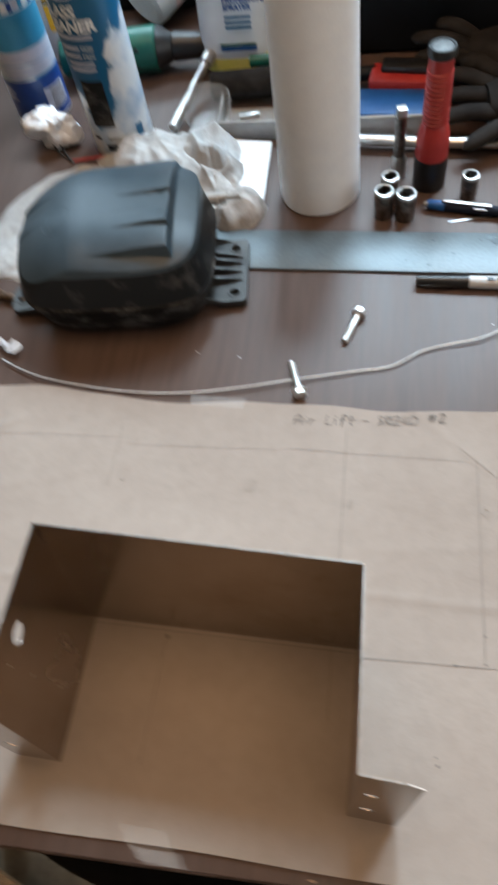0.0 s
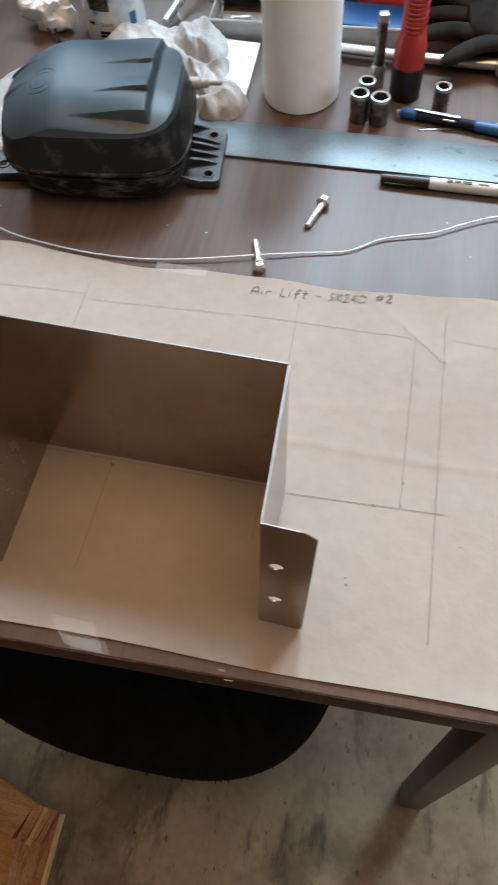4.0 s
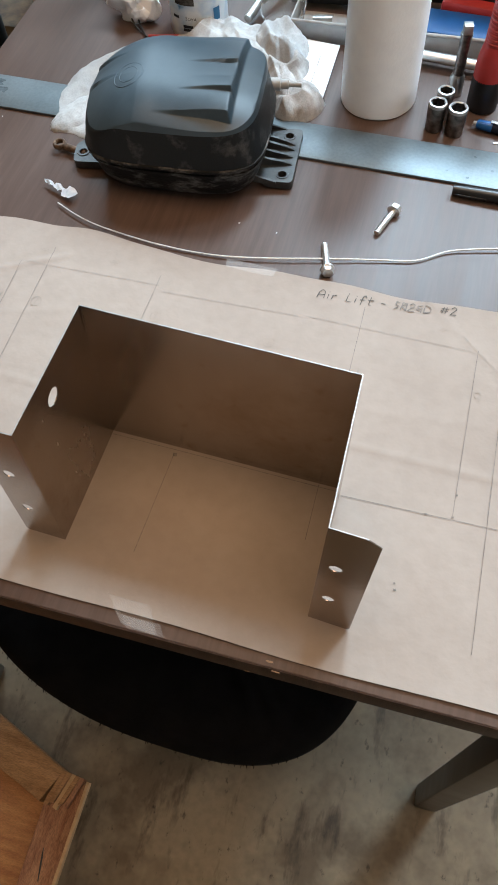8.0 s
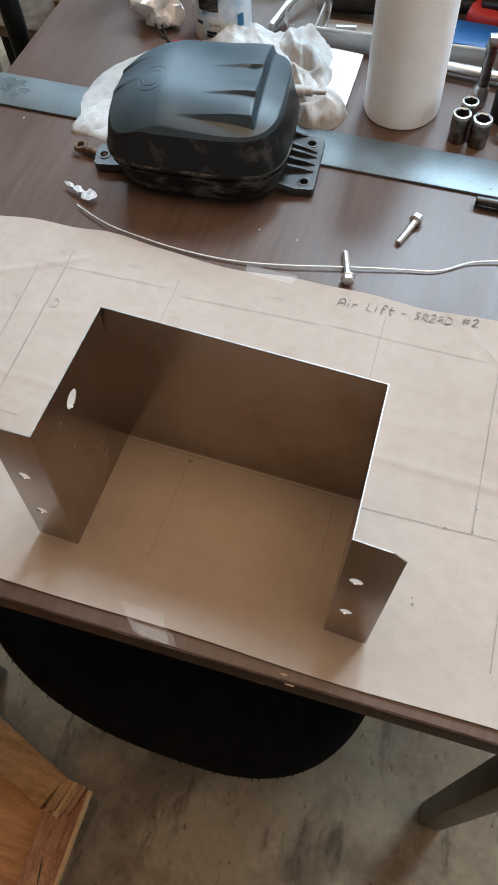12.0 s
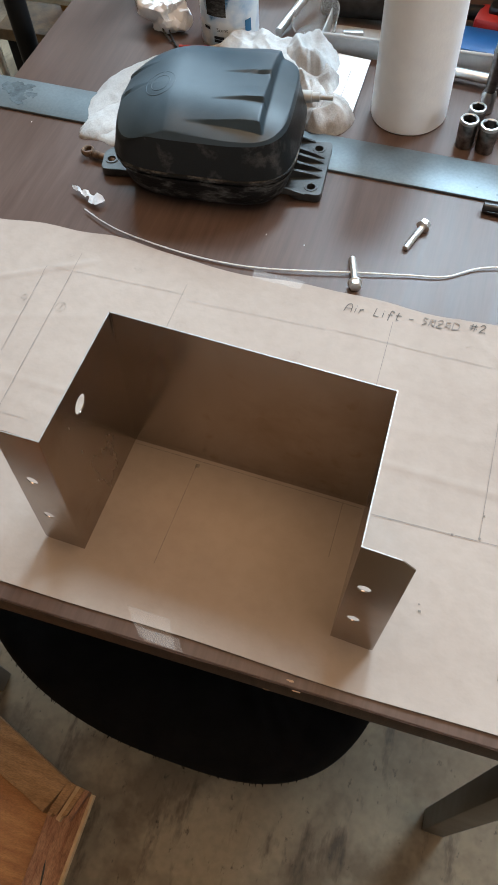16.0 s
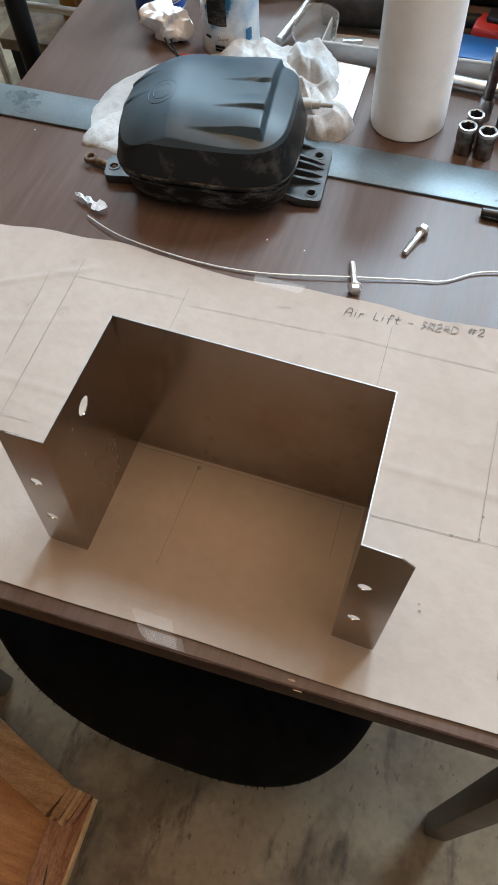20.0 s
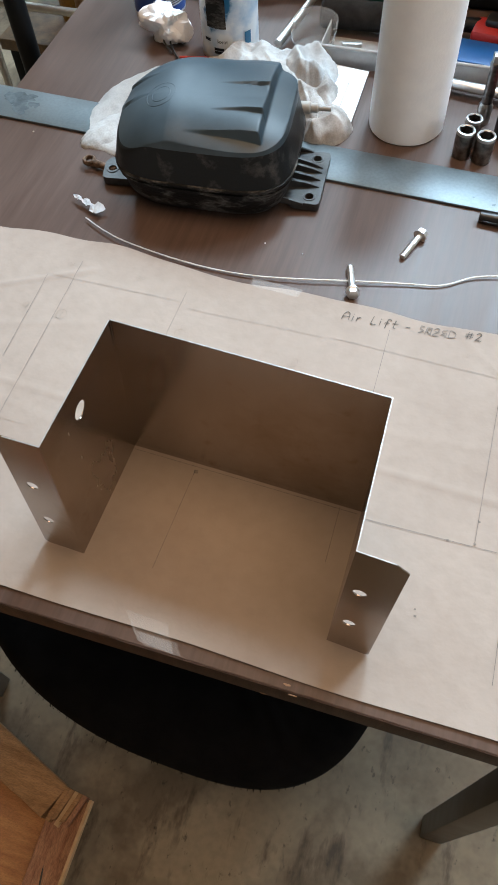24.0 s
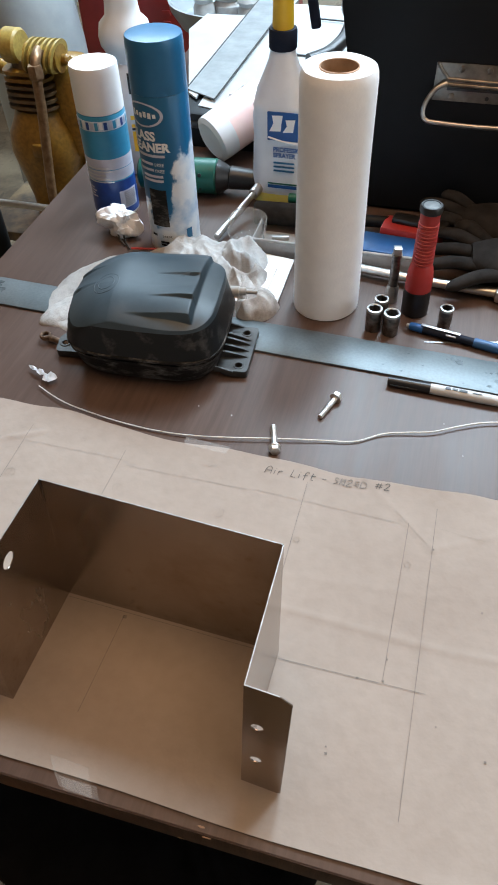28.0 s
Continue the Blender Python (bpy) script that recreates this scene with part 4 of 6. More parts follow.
# ---- paper towel roll ----
roll = thing("paper_towel_roll", "white paper towel roll with brown cardboard core standing upright", "paper towel", (0.0795, 0.637, T))
bm = bmesh.new()
lathe(bm, [(0.0195, 0.0), (0.0395, 0.0), (0.0412, 0.002), (0.0415, 0.012), (0.0408, 0.1), (0.04, 0.2), (0.0402, 0.25), (0.0402, 0.276), (0.0394, 0.2835), (0.0376, 0.288), (0.0345, 0.2895), (0.025, 0.289), (0.0205, 0.287), (0.0195, 0.28)], 72, None, False, False, 0.008)
part("towel", bm, M_TOWEL, roll)
bm = bmesh.new()
lathe(bm, [(0.0205, 0.002), (0.0205, 0.2885), (0.0192, 0.2885), (0.0192, 0.002)], 40, None, False, False)
part("core", bm, M_CORE, roll, "brown cardboard core")
# ---- sockets, extension, torch ----
def socket(at, r, h, label, rz):
    s = thing("socket", label, "socket", at, rz, "sockets on the table")
    bm = bmesh.new()
    hexr = [[Vector((rr * math.cos(a), rr * math.sin(a), z)) for a in (2 * math.pi * k / 36 for k in range(36))] for rr, z in ((r * 0.82, 0), (r * 0.95, 0.0006), (r * 0.95, h * 0.4), (r, h * 0.5), (r, h - 0.001), (r * 0.93, h))]
    flat = r * 0.66
    inner = []
    for z in (h, h * 0.45):
        inner.append([Vector((d * math.cos(a), d * math.sin(a), z)) for a in (2 * math.pi * k / 36 for k in range(36)) for d in (flat / math.cos((a + math.pi / 6) % (math.pi / 3) - math.pi / 6),)])
    rings(bm, hexr + inner, True, True)
    part("shell", bm, M_DARKSTEEL, s, "dull dark chrome shell", sharp=25)
    part("rim", lathe(bmesh.new(), [(r * 0.74, h + 0.0001), (r * 0.8, h + 0.0006), (r * 0.95, h + 0.0004), (r * 1.005, h - 0.0008), (r * 1.005, h - 0.003)], 36, None, False, False), M_CHROME, s, "bright rim")
    return s


socket((0.147, 0.5975, T), 0.0098, 0.031, "short chrome hex socket standing on its drive end", 10)
socket((0.1685, 0.5945, T), 0.0102, 0.03, "chrome hex socket standing beside its twin", 25)
socket((0.1525, 0.619, T), 0.009, 0.031, "small chrome hex socket behind two others", 5)
socket((0.2315, 0.6235, T), 0.0085, 0.027, "small chrome hex socket standing apart behind the pen", 15)
ext = thing("extension_bar", "dark chrome socket extension standing upright beside a red torch", "extension bar", (0.161, 0.661, T), 12)
part("collar", lathe(bmesh.new(), [(0.0072, 0), (0.0082, 0.001), (0.0082, 0.02), (0.006, 0.024)], 24), M_CHROME, ext)
part("shaft", lathe(bmesh.new(), [(0.006, 0.022), (0.0058, 0.03), (0.0058, 0.064), (0.0066, 0.066), (0.0066, 0.0685)], 24), M_DARKSTEEL, ext)
part("drive_square", box(bmesh.new(), -0.0048, 0.0048, -0.0048, 0.0048, 0.068, 0.078, 0.0008), M_CHROME, ext)
torch = thing("torch", "red ribbed work torch with black base and cap, standing upright", "torch", (0.1925, 0.645, T))
part("base", lathe(bmesh.new(), [(0.0155, 0), (0.0165, 0.001), (0.0168, 0.028), (0.0162, 0.036)], 36), M_BLACK, torch)
prof = [(0.0162, 0.034), (0.0162, 0.05), (0.0155, 0.058), (0.0135, 0.068)]
for i in range(12):
    z = 0.072 + i * 0.0045
    r = 0.0127 - 0.00006 * i
    prof += [(r - 0.0011, z), (r, z + 0.001), (r, z + 0.0028), (r - 0.0011, z + 0.0036)]
prof += [(0.0113, 0.127), (0.0112, 0.1385)]
part("grip", lathe(bmesh.new(), prof, 40), M_RED, torch, "red ribbed rubber grip", sharp=25)
part("cap", lathe(bmesh.new(), [(0.0112, 0.1375), (0.0128, 0.1388), (0.0132, 0.141), (0.0132, 0.1445), (0.012, 0.1468), (0.0098, 0.1468), (0.0094, 0.1455)], 36), M_BLACK, torch)
part("lens", lathe(bmesh.new(), [(0.0095, 0.1452), (0.0093, 0.1464), (0.006, 0.1472), (0.002, 0.1476)], 30), M_LENS, torch, "grey glass lens")

# ---- pen, marker, bolts, wire ----
def along(name, label, category, p, q, parts, z=0.0):
    """A slim thing lying from p to q: parts are (name, material, profile along the axis, label)."""
    p, q = Vector((*p, T + z)), Vector((*q, T + z))
    ob = thing(name, label, category, (*p.xy, 0), math.degrees(math.atan2(q.y - p.y, q.x - p.x)))
    for nm, mt, prof, lb, *opt in parts:
        m = Matrix.Translation((0, 0, p.z)) @ pose(0, 0, 0, 0, 90, 0)
        part(nm, lathe(bmesh.new(), prof, opt[0] if opt else 24, m), mt, ob, lb, sharp=35)
    return ob


marker = along("marker", "pale grey permanent marker with a black cap by the bar", "marker", (0.179, 0.5005), (0.3155, 0.4945), [
    ("cap", M_BLACK, [(0.0035, 0.0), (0.0048, 0.0008), (0.0052, 0.012), (0.0058, 0.03), (0.0062, 0.0478), (0.006, 0.048)], "glossy black cap"),
    ("barrel", M_BARREL, [(0.0058, 0.048), (0.006, 0.05), (0.006, 0.11), (0.0055, 0.128), (0.0042, 0.1355), (0.003, 0.1365)], "pale grey barrel")], 0.0063)
for x0, x1, z, h in ((0.064, 0.07, 0.0128, 0.0016), (0.0715, 0.0775, 0.0129, 0.0013), (0.079, 0.088, 0.0128, 0.0016), (0.066, 0.085, 0.0104, 0.0005), (0.068, 0.083, 0.009, 0.0005), (0.094, 0.104, 0.0124, 0.0008)):
    part("printed_bar", box(bmesh.new(), x0, x1, -0.0012 - h, -0.0012 + h, T + z - 0.0008, T + z - 0.0001), M_BLACK, marker)
part("clip", box(bmesh.new(), 0.004, 0.034, -0.0066, -0.0056, T + 0.004, T + 0.0065, 0.0004), M_BLACK, marker)
pen = along("pen", "blue and black retractable ballpoint pen with a rubber grip", "pen", (0.187, 0.607), (0.3275, 0.5805), [
    ("clicker", M_GREY, [(0.0018, 0.0), (0.0024, 0.0006), (0.0024, 0.005)], "", 16),
    ("end_cap", M_BLUETOOL, [(0.0038, 0.004), (0.0048, 0.006), (0.0052, 0.02), (0.0048, 0.021)], "blue end cap"),
    ("barrel", M_NAVY, [(0.0047, 0.02), (0.005, 0.022), (0.005, 0.084)], "dark translucent barrel"),
    ("grip", M_PENBLUE, [(0.0052, 0.083), (0.0058, 0.086), (0.0058, 0.1), (0.0062, 0.112), (0.0056, 0.122)], "blue rubber grip"),
    ("tip", M_BLACK, [(0.0052, 0.122), (0.0048, 0.128), (0.0022, 0.14), (0.001, 0.1425)], "dark cone tip")], 0.006)
part("clip", box(bmesh.new(), 0.018, 0.066, -0.002, 0.002, T + 0.0115, T + 0.0128, 0.0005), M_CHROME, pen, "chrome clip")
part("printed_bar", box(bmesh.new(), 0.05, 0.062, -0.0048, -0.0038, T + 0.0085, T + 0.0102), M_WHITE, pen)
strip = thing("aluminium_strip", "thin bright aluminium strip lying under the pen", "metal strip", (0.287, 0.602, T), 12.1)
bm = bmesh.new()
rings(bm, [[Vector(p) for p in ((-0.077, -0.0012, z), (0.077, -0.0036, z), (0.0765, 0.0036, z), (-0.077, 0.0002, z))] for z in (0.0, 0.001)])
part("strip", bm, M_ALU, strip)


def bolt(head, tip, label):
    h, t = Vector((*head, T + 0.0058)), Vector((*tip, T + 0.0031))
    d = (t - h).normalized()
    b = thing("bolt", label, "bolt", (0, 0, 0), 0, "loose bolts")
    part("shank", rod(bmesh.new(), h + d * 0.004, t, 0.0031, 0.0031, 14, 0.0006), M_ZINC, b)
    bm = bmesh.new()
    m = axis(h - d * 0.0015, t)
    lathe(bm, [(0.0052, 0), (0.0058, 0.0006), (0.0058, 0.0052), (0.0054, 0.0058)], 6, m)
    part("hex_head", bm, M_ZINC, b, sharp=25)
    part("washer_face", lathe(bmesh.new(), [(0.0066, 0.0056), (0.0068, 0.006), (0.0068, 0.0066), (0.006, 0.007)], 24, m), M_ZINC, b)
    bm = bmesh.new()
    for k in range(14):
        p = h + d * ((t - h).length * (0.5 + 0.034 * k))
        lathe(bm, [(0.0031, -0.0004), (0.0034, 0.0), (0.0031, 0.0004)], 12, axis(p, t), False, False)
    part("thread", bm, M_ZINC, b)


bolt((0.1285, 0.4625), (0.1155, 0.4275), "bright zinc hex bolt lying on the dark table")
bolt((0.0805, 0.3655), (0.0695, 0.4025), "bright zinc hex bolt resting across the grey wire")
wire = thing("wire", "thin grey bent wire lying along the paper's back edge", "wire")
wp = [(-0.21, 0.4), (-0.185, 0.3875), (-0.156, 0.3775), (-0.105, 0.369), (-0.06, 0.366), (-0.02, 0.367), (0.024, 0.373), (0.078, 0.3845), (0.125, 0.3945), (0.158, 0.4015), (0.185, 0.419), (0.21, 0.427), (0.235, 0.4335), (0.26, 0.447), (0.285, 0.4595), (0.305, 0.466), (0.325, 0.4755), (0.341, 0.4845)]
part("strand", tube(bmesh.new(), spline([(x, y, T + 0.0032 + 0.0009 * math.sin(x * 30)) for x, y in wp], 6), lambda u: 0.0007 + 0.0003 * u, 8), M_WIRE, wire)

scrap = thing("foil_scrap", "torn crumpled scrap of pale peeled film", "scrap", (-0.215, 0.418, T + 0.001), -22)
bm = bmesh.new()
rs = random.Random(3)
rows = []
for i in range(16):
    u = i / 15
    w = 0.0035 * math.sin(min(1, u * 1.4 + 0.05) * 2.2) + (0.004 if u > 0.7 else 0)
    rows.append([Vector((-0.021 + 0.042 * u, k * w + rs.uniform(-1, 1) * 0.0012, 0.0022 + abs(math.sin(u * 9 + k)) * 0.004 + rs.uniform(0, 0.002))) for k in (-1, -0.4, 0.3, 1)])
rings(bm, rows, False, False, closed=False)
bmesh.ops.solidify(bm, geom=bm.faces[:], thickness=0.0006)
part("film", bm, M_TISSUE, scrap, sharp=20)
for x, y in ((0.02, 0.41), (0.247, 0.452), (0.27, 0.41), (0.345, 0.44), (0.36, 0.3), (-0.33, 0.52), (0.355, 0.395), (-0.02, 0.415)):
    bm = bmesh.new()
    lathe(bm, [(0.0005, 0), (0.0008, 0.0004), (0.0004, 0.0008)], 7, pose(x, y, T))
    tagged(solid("crumb", bm, M_PAPERW, "tiny pale crumb of debris on the table", "debris"), group="crumbs on the table")


# ---- spray cans ----
def disc_top(r, z, dome=0.002):
    return [(r, z - 0.003), (r - 0.0008, z - 0.001), (r * 0.8, z), (r * 0.4, z + dome * 0.3), (0.001, z + dome * 0.4)]


can = thing("spray_can", "turquoise and dark blue spray can with a white cap", "spray can", (-0.281, 0.806, T), 0, "spray cans")
R = 0.0335
part("can_body", lathe(bmesh.new(), [(R - 0.003, 0), (R, 0.002), (R, 0.148), (R - 0.0012, 0.151), (R - 0.003, 0.153)], 48), M_TEALP, can, "printed steel can body")
part("cap", lathe(bmesh.new(), [(R - 0.001, 0.1505), (R, 0.1515), (R - 0.0004, 0.2), *disc_top(R - 0.0008, 0.211)], 48), M_WHITE, can, "white plastic cap")
for nm, mt, z0, z1 in (("printed_band", M_DBLUE, 0.003, 0.056), ("printed_band", M_LILAC, 0.058, 0.0735), ("printed_band", M_LILAC, 0.0745, 0.09), ("printed_band", M_TEALP, 0.091, 0.129), ("printed_band", M_PALEBLUE, 0.1305, 0.144), ("bright_rim", M_ALU, 0.0, 0.003)):
    part(nm, band(bmesh.new(), R, z0, z1, 0, 360, 48), mt, can)
for i, a in enumerate(range(-172, 10, 11)):
    part("printed_square", band(bmesh.new(), R + 0.0004, 0.132 + 0.001 * (i % 2), 0.1425, a, a + 8, 4), (M_TEALP, M_WHITE, M_DBLUE, M_LILAC)[i % 4], can)
part("printed_panel", band(bmesh.new(), R + 0.0004, 0.013, 0.04, -52, 0, 8), M_LILAC, can, "pale barcode panel")
for k in range(9):
    part("printed_bar", band(bmesh.new(), R + 0.0008, 0.015 + k * 0.0027, 0.0163 + k * 0.0027, -40, -6, 6, 0.0002), M_PENCIL, can)
part("printed_panel", band(bmesh.new(), R + 0.0004, 0.004, 0.023, -80, -57, 6), M_WHITE, can, "small white symbol panel")
part("printed_bar", band(bmesh.new(), R + 0.0008, 0.008, 0.018, -75, -62, 6, 0.0002), M_DBLUE, can)
for k in range(4):
    part("printed_bar", band(bmesh.new(), R + 0.0004, 0.031 + k * 0.0045, 0.0325 + k * 0.0045, -150, -112 - 6 * (k % 2), 8), M_LILAC, can)
for k in range(5):
    part("printed_bar", band(bmesh.new(), R + 0.0004, 0.0555 + k * 0.0052, 0.057 + k * 0.0052, -150, -60 - 9 * (k % 3), 12), M_ALU, can)

can = thing("glass_cleaner_can", "tall blue glass cleaner can with blue cap and cloud print", "spray can", (-0.1595, 0.7365, T), 0, "spray cans")
can.scale = (1.02, 1.02, 1.03)
R = 0.0345
part("can_body", lathe(bmesh.new(), [(R - 0.003, 0), (R, 0.002), (R, 0.2055), (R - 0.001, 0.2075)], 56), M_CLOUD, can, "blue lacquered body with a pale cloud print")
part("cap", lathe(bmesh.new(), [(R - 0.0007, 0.2068), (R - 0.0001, 0.2074), (R - 0.0001, 0.256), *disc_top(R - 0.0006, 0.267)], 56), M_CAPBLUE, can, "blue plastic cap")
part("bright_rim", band(bmesh.new(), R, 0.0, 0.004, 0, 360, 56), M_ALU, can)
part("printed_photo", band(bmesh.new(), R + 0.0008, 0.04, 0.092, -118, -78, 8), M_GRIMY, can, "dark photo panel")
bm = bmesh.new()
rows = []
for k in range(37):
    a = 2 * math.pi * k / 36
    rows.append([Vector(((R + 0.0006) * math.cos(t), (R + 0.0006) * math.sin(t), 0.186 + 0.0145 * s * math.sin(a))) for s in (1.0, 0.86) for t in (radians(-112 + 46 * s * math.cos(a)),)])
rings(bm, rows, False, False, closed=False)
part("oval_emblem", bm, M_LILAC, can, "pale oval emblem outline")
for k in range(6):
    part("emblem_shape", band(bmesh.new(), R + 0.0006, 0.1825 + 0.001 * (k % 2), 0.19 - 0.001 * (k % 3), -138 + k * 10, -131 + k * 10, 3), M_WHITE, can)
for body, z, size, a0 in (("GLASS", 0.156, 0.0155, -158), ("CLEANER", 0.142, 0.0155, -168)):
    shared_part("lettering", wrap(text_mesh(body, size, M_WHITE, bold=0.0007), R + 0.0009, a0), can, None, "white lettering")
for z, size, a0, body in ((0.1235, 0.0062, -96, "FREE"), (0.1155, 0.0062, -96, "FREE")):
    shared_part("lettering", wrap(text_mesh(body, size, M_WHITE), R + 0.0009, a0), can, None, "white lettering")
for ob, z in zip([o for o in can.children if o.name.startswith("lettering")], (0.156, 0.142, 0.1235, 0.1155)):
    ob.location.z = z
for z, a0, a1 in ((0.135, -140, -72), (0.1245, -135, -99), (0.1165, -135, -99), (0.1085, -128, -80), (0.1025, -130, -80)):
    part("printed_bar", band(bmesh.new(), R + 0.0006, z, z + 0.0032, a0, a1, 8), M_LILAC, can)
ob = shared_part("lettering", wrap(text_mesh("Scent", 0.0062, M_NAVY), R + 0.0012, -98), can, None, "dark lettering")
ob.location.z = 0.0235
for z, a0, a1 in ((0.0235, -126, -112), (0.0145, -104, -84), (0.0105, -104, -80)):
    part("printed_bar", band(bmesh.new(), R + 0.0009, z, z + 0.003, a0, a1, 8), M_NAVY, can)
part("printed_panel", band(bmesh.new(), R + 0.0009, 0.02, 0.034, -42, -28, 5), M_CANBLUE, can)

# ---- spray bottles ----
bottle = thing("spray_bottle", "milky white spray bottle with navy collar and some yellow cleaner", "spray bottle", (-0.04, 0.893, T), 0, "spray bottles")
prof = [(0.002, 0.040, 0.030), (0.006, 0.0435, 0.033), (0.05, 0.0425, 0.033), (0.1, 0.0405, 0.032), (0.128, 0.041, 0.033), (0.138, 0.0395, 0.032), (0.142, 0.0405, 0.032), (0.148, 0.0385, 0.031), (0.152, 0.039, 0.031), (0.158, 0.037, 0.03), (0.162, 0.0365, 0.029), (0.18, 0.028, 0.025), (0.2, 0.0195, 0.019), (0.213, 0.0165, 0.0165), (0.216, 0.0155, 0.0155)]
part("bottle", rings(bmesh.new(), [sring(0, 0, 0.0, 0.038, 0.028, 3.2, 48)] + [sring(0, 0, z, hx, hy, 3.2 if z < 0.15 else 2.2, 48) for z, hx, hy in prof]), M_MILKY, bottle, "milky ribbed bottle")
part("cleaner", rings(bmesh.new(), [sring(0, 0, z, 0.0438, 0.0333, 3.2, 48) for z in (0.003, 0.019)]), M_YLIQ, bottle, "yellow cleaner inside")
bm = bmesh.new()
rows = []
for z, d in ((0.213, -0.001), (0.215, 0), (0.236, 0), (0.238, -0.001)):
    rows.append([Vector(((0.0185 + d + 0.0006 * (k % 2)) * math.cos(a), (0.0185 + d + 0.0006 * (k % 2)) * math.sin(a), z)) for k, a in ((k, 2 * math.pi * k / 48) for k in range(48))])
rings(bm, rows)
part("collar", bm, M_NAVY, bottle, "navy ribbed collar")
part("spray_head", lathe(bmesh.new(), [(0.0135, 0.237), (0.0142, 0.24), (0.0135, 0.275), (0.016, 0.285), (0.016, 0.305), (0.012, 0.31)], 32), M_YELLOW, bottle, "yellow spray head")
bm = bmesh.new()
box(bm, -0.006, 0.006, -0.005, 0.005, -0.045, 0.04, 0.002, pose(0.037, -0.004, 0.285, 0, -11, 0))
part("trigger", bm, M_NAVY, bottle, "navy trigger")
FRONT = -0.0345
logo = part("logo_panel", box(bmesh.new(), -0.014, 0.031, FRONT, FRONT + 0.002, 0.102, 0.142, 0.0006), M_BLUE, bottle, "blue printed panel")
bm = bmesh.new()
tube(bm, [Vector((-0.013 + 0.043 * i / 12, FRONT - 0.0002, 0.111 - 0.011 * math.sin(math.pi * (0.12 + 0.42 * i / 12)))) for i in range(13)], 0.0014, 6)
part("logo_swoosh", bm, M_WHITE, bottle)
for x0, x1, z0, z1 in ((-0.011, 0.0055, 0.115, 0.138), (0.0085, 0.0235, 0.1145, 0.133)):
    bm = bmesh.new()
    rings(bm, [[Vector((x + (0.003 if z > 0.12 else 0.0), y, z)) for x, z in ((x0, z0), (x1, z0 + 0.001), (x1 - 0.002, (z0 + z1) / 2), (x1, z1), (x0 + 0.001, z1 - 0.001), (x0 + 0.003, (z0 + z1) / 2))] for y in (FRONT - 0.0006, FRONT + 0.0005)])
    part("logo_shape", bm, M_WHITE, bottle, "plain white emblem shape")
for body, z in (("PROFESSIONAL", 0.0865), ("SPRAYER", 0.078)):
    me = text_mesh(body, 0.0092, M_BLUE, bold=0.0004)
    for v in me.vertices:
        v.co = (-0.0055 + v.co.x * 0.9, FRONT - 0.0004, z + v.co.y)
    shared_part("lettering", me, bottle, None, "blue lettering")
for k in range(3):
    part("printed_bar", box(bmesh.new(), -0.005, 0.026, FRONT - 0.0006, FRONT + 0.001, 0.0685 - k * 0.006, 0.0705 - k * 0.006), M_CANBLUE, bottle)
for z, h, mt in ((0.0365, 0.0012, M_GREEN), (0.0305, 0.004, M_BLUE)):
    part("printed_band", box(bmesh.new(), -0.014, 0.03, FRONT - 0.0004, FRONT + 0.002, z, z + h), mt, bottle)

bottle = thing("spray_bottle", "white cleaner bottle with yellow and black label behind the cans", "spray bottle", (-0.292, 0.945, T), 0, "spray bottles")
prof = [(0.036, 0.0), (0.0375, 0.003), (0.0375, 0.12), (0.036, 0.14), (0.030, 0.16), (0.026, 0.166), (0.030, 0.174), (0.038, 0.188), (0.0395, 0.2), (0.036, 0.216), (0.026, 0.226), (0.024, 0.24), (0.021, 0.3), (0.017, 0.305)]
part("bottle", lathe(bmesh.new(), prof, 40), M_MILKY, bottle, "white bottle with a bulged shoulder")
for mt, z0, z1, a0, a1 in ((M_YELLOW, 0.04, 0.072, -80, 20), (M_YELLOW, 0.078, 0.083, -80, 20), (M_YELLOW, 0.09, 0.096, -80, 20), (M_BLACK, 0.0735, 0.077, -80, 20), (M_BLACK, 0.128, 0.158, -75, -45)):
    part("printed_band", band(bmesh.new(), 0.0378 if z1 < 0.12 else 0.0372, z0, z1, a0, a1, 12), mt, bottle)
for z in (0.134, 0.146):
    part("printed_bar", band(bmesh.new(), 0.0378, z, z + 0.006, -70, -58, 4), M_WHITE, bottle)

bottle = thing("lying_bottle", "pale pink tinted plastic bottle lying on its side", "bottle")
m = axis((-0.178, 0.968, T + 0.040), (-0.105, 1.06, T + 0.075))
part("bottle", lathe(bmesh.new(), [(0.02, 0.003), (0.03, 0.0), (0.0375, 0.004), (0.0385, 0.012), (0.0385, 0.03)], 40, m), M_MILKY, bottle, "clear empty base")
part("tinted_body", lathe(bmesh.new(), [(0.0385, 0.03), (0.0386, 0.105), (0.034, 0.12), (0.018, 0.135), (0.0155, 0.15)], 40, m), M_PINK, bottle, "pink tinted body")
bm = band(bmesh.new(), 0.0388, 0.035, 0.062, -112, -80, 8)
bmesh.ops.transform(bm, matrix=m, verts=bm.verts)
part("label_panel", bm, M_PAPERW, bottle, "white barcode label")
for k in range(5):
    bm = band(bmesh.new(), 0.0393, 0.039 + k * 0.003, 0.0405 + k * 0.003, -108, -90, 5, 0.0002)
    bmesh.ops.transform(bm, matrix=m, verts=bm.verts)
    part("printed_bar", bm, M_PENCIL, bottle)

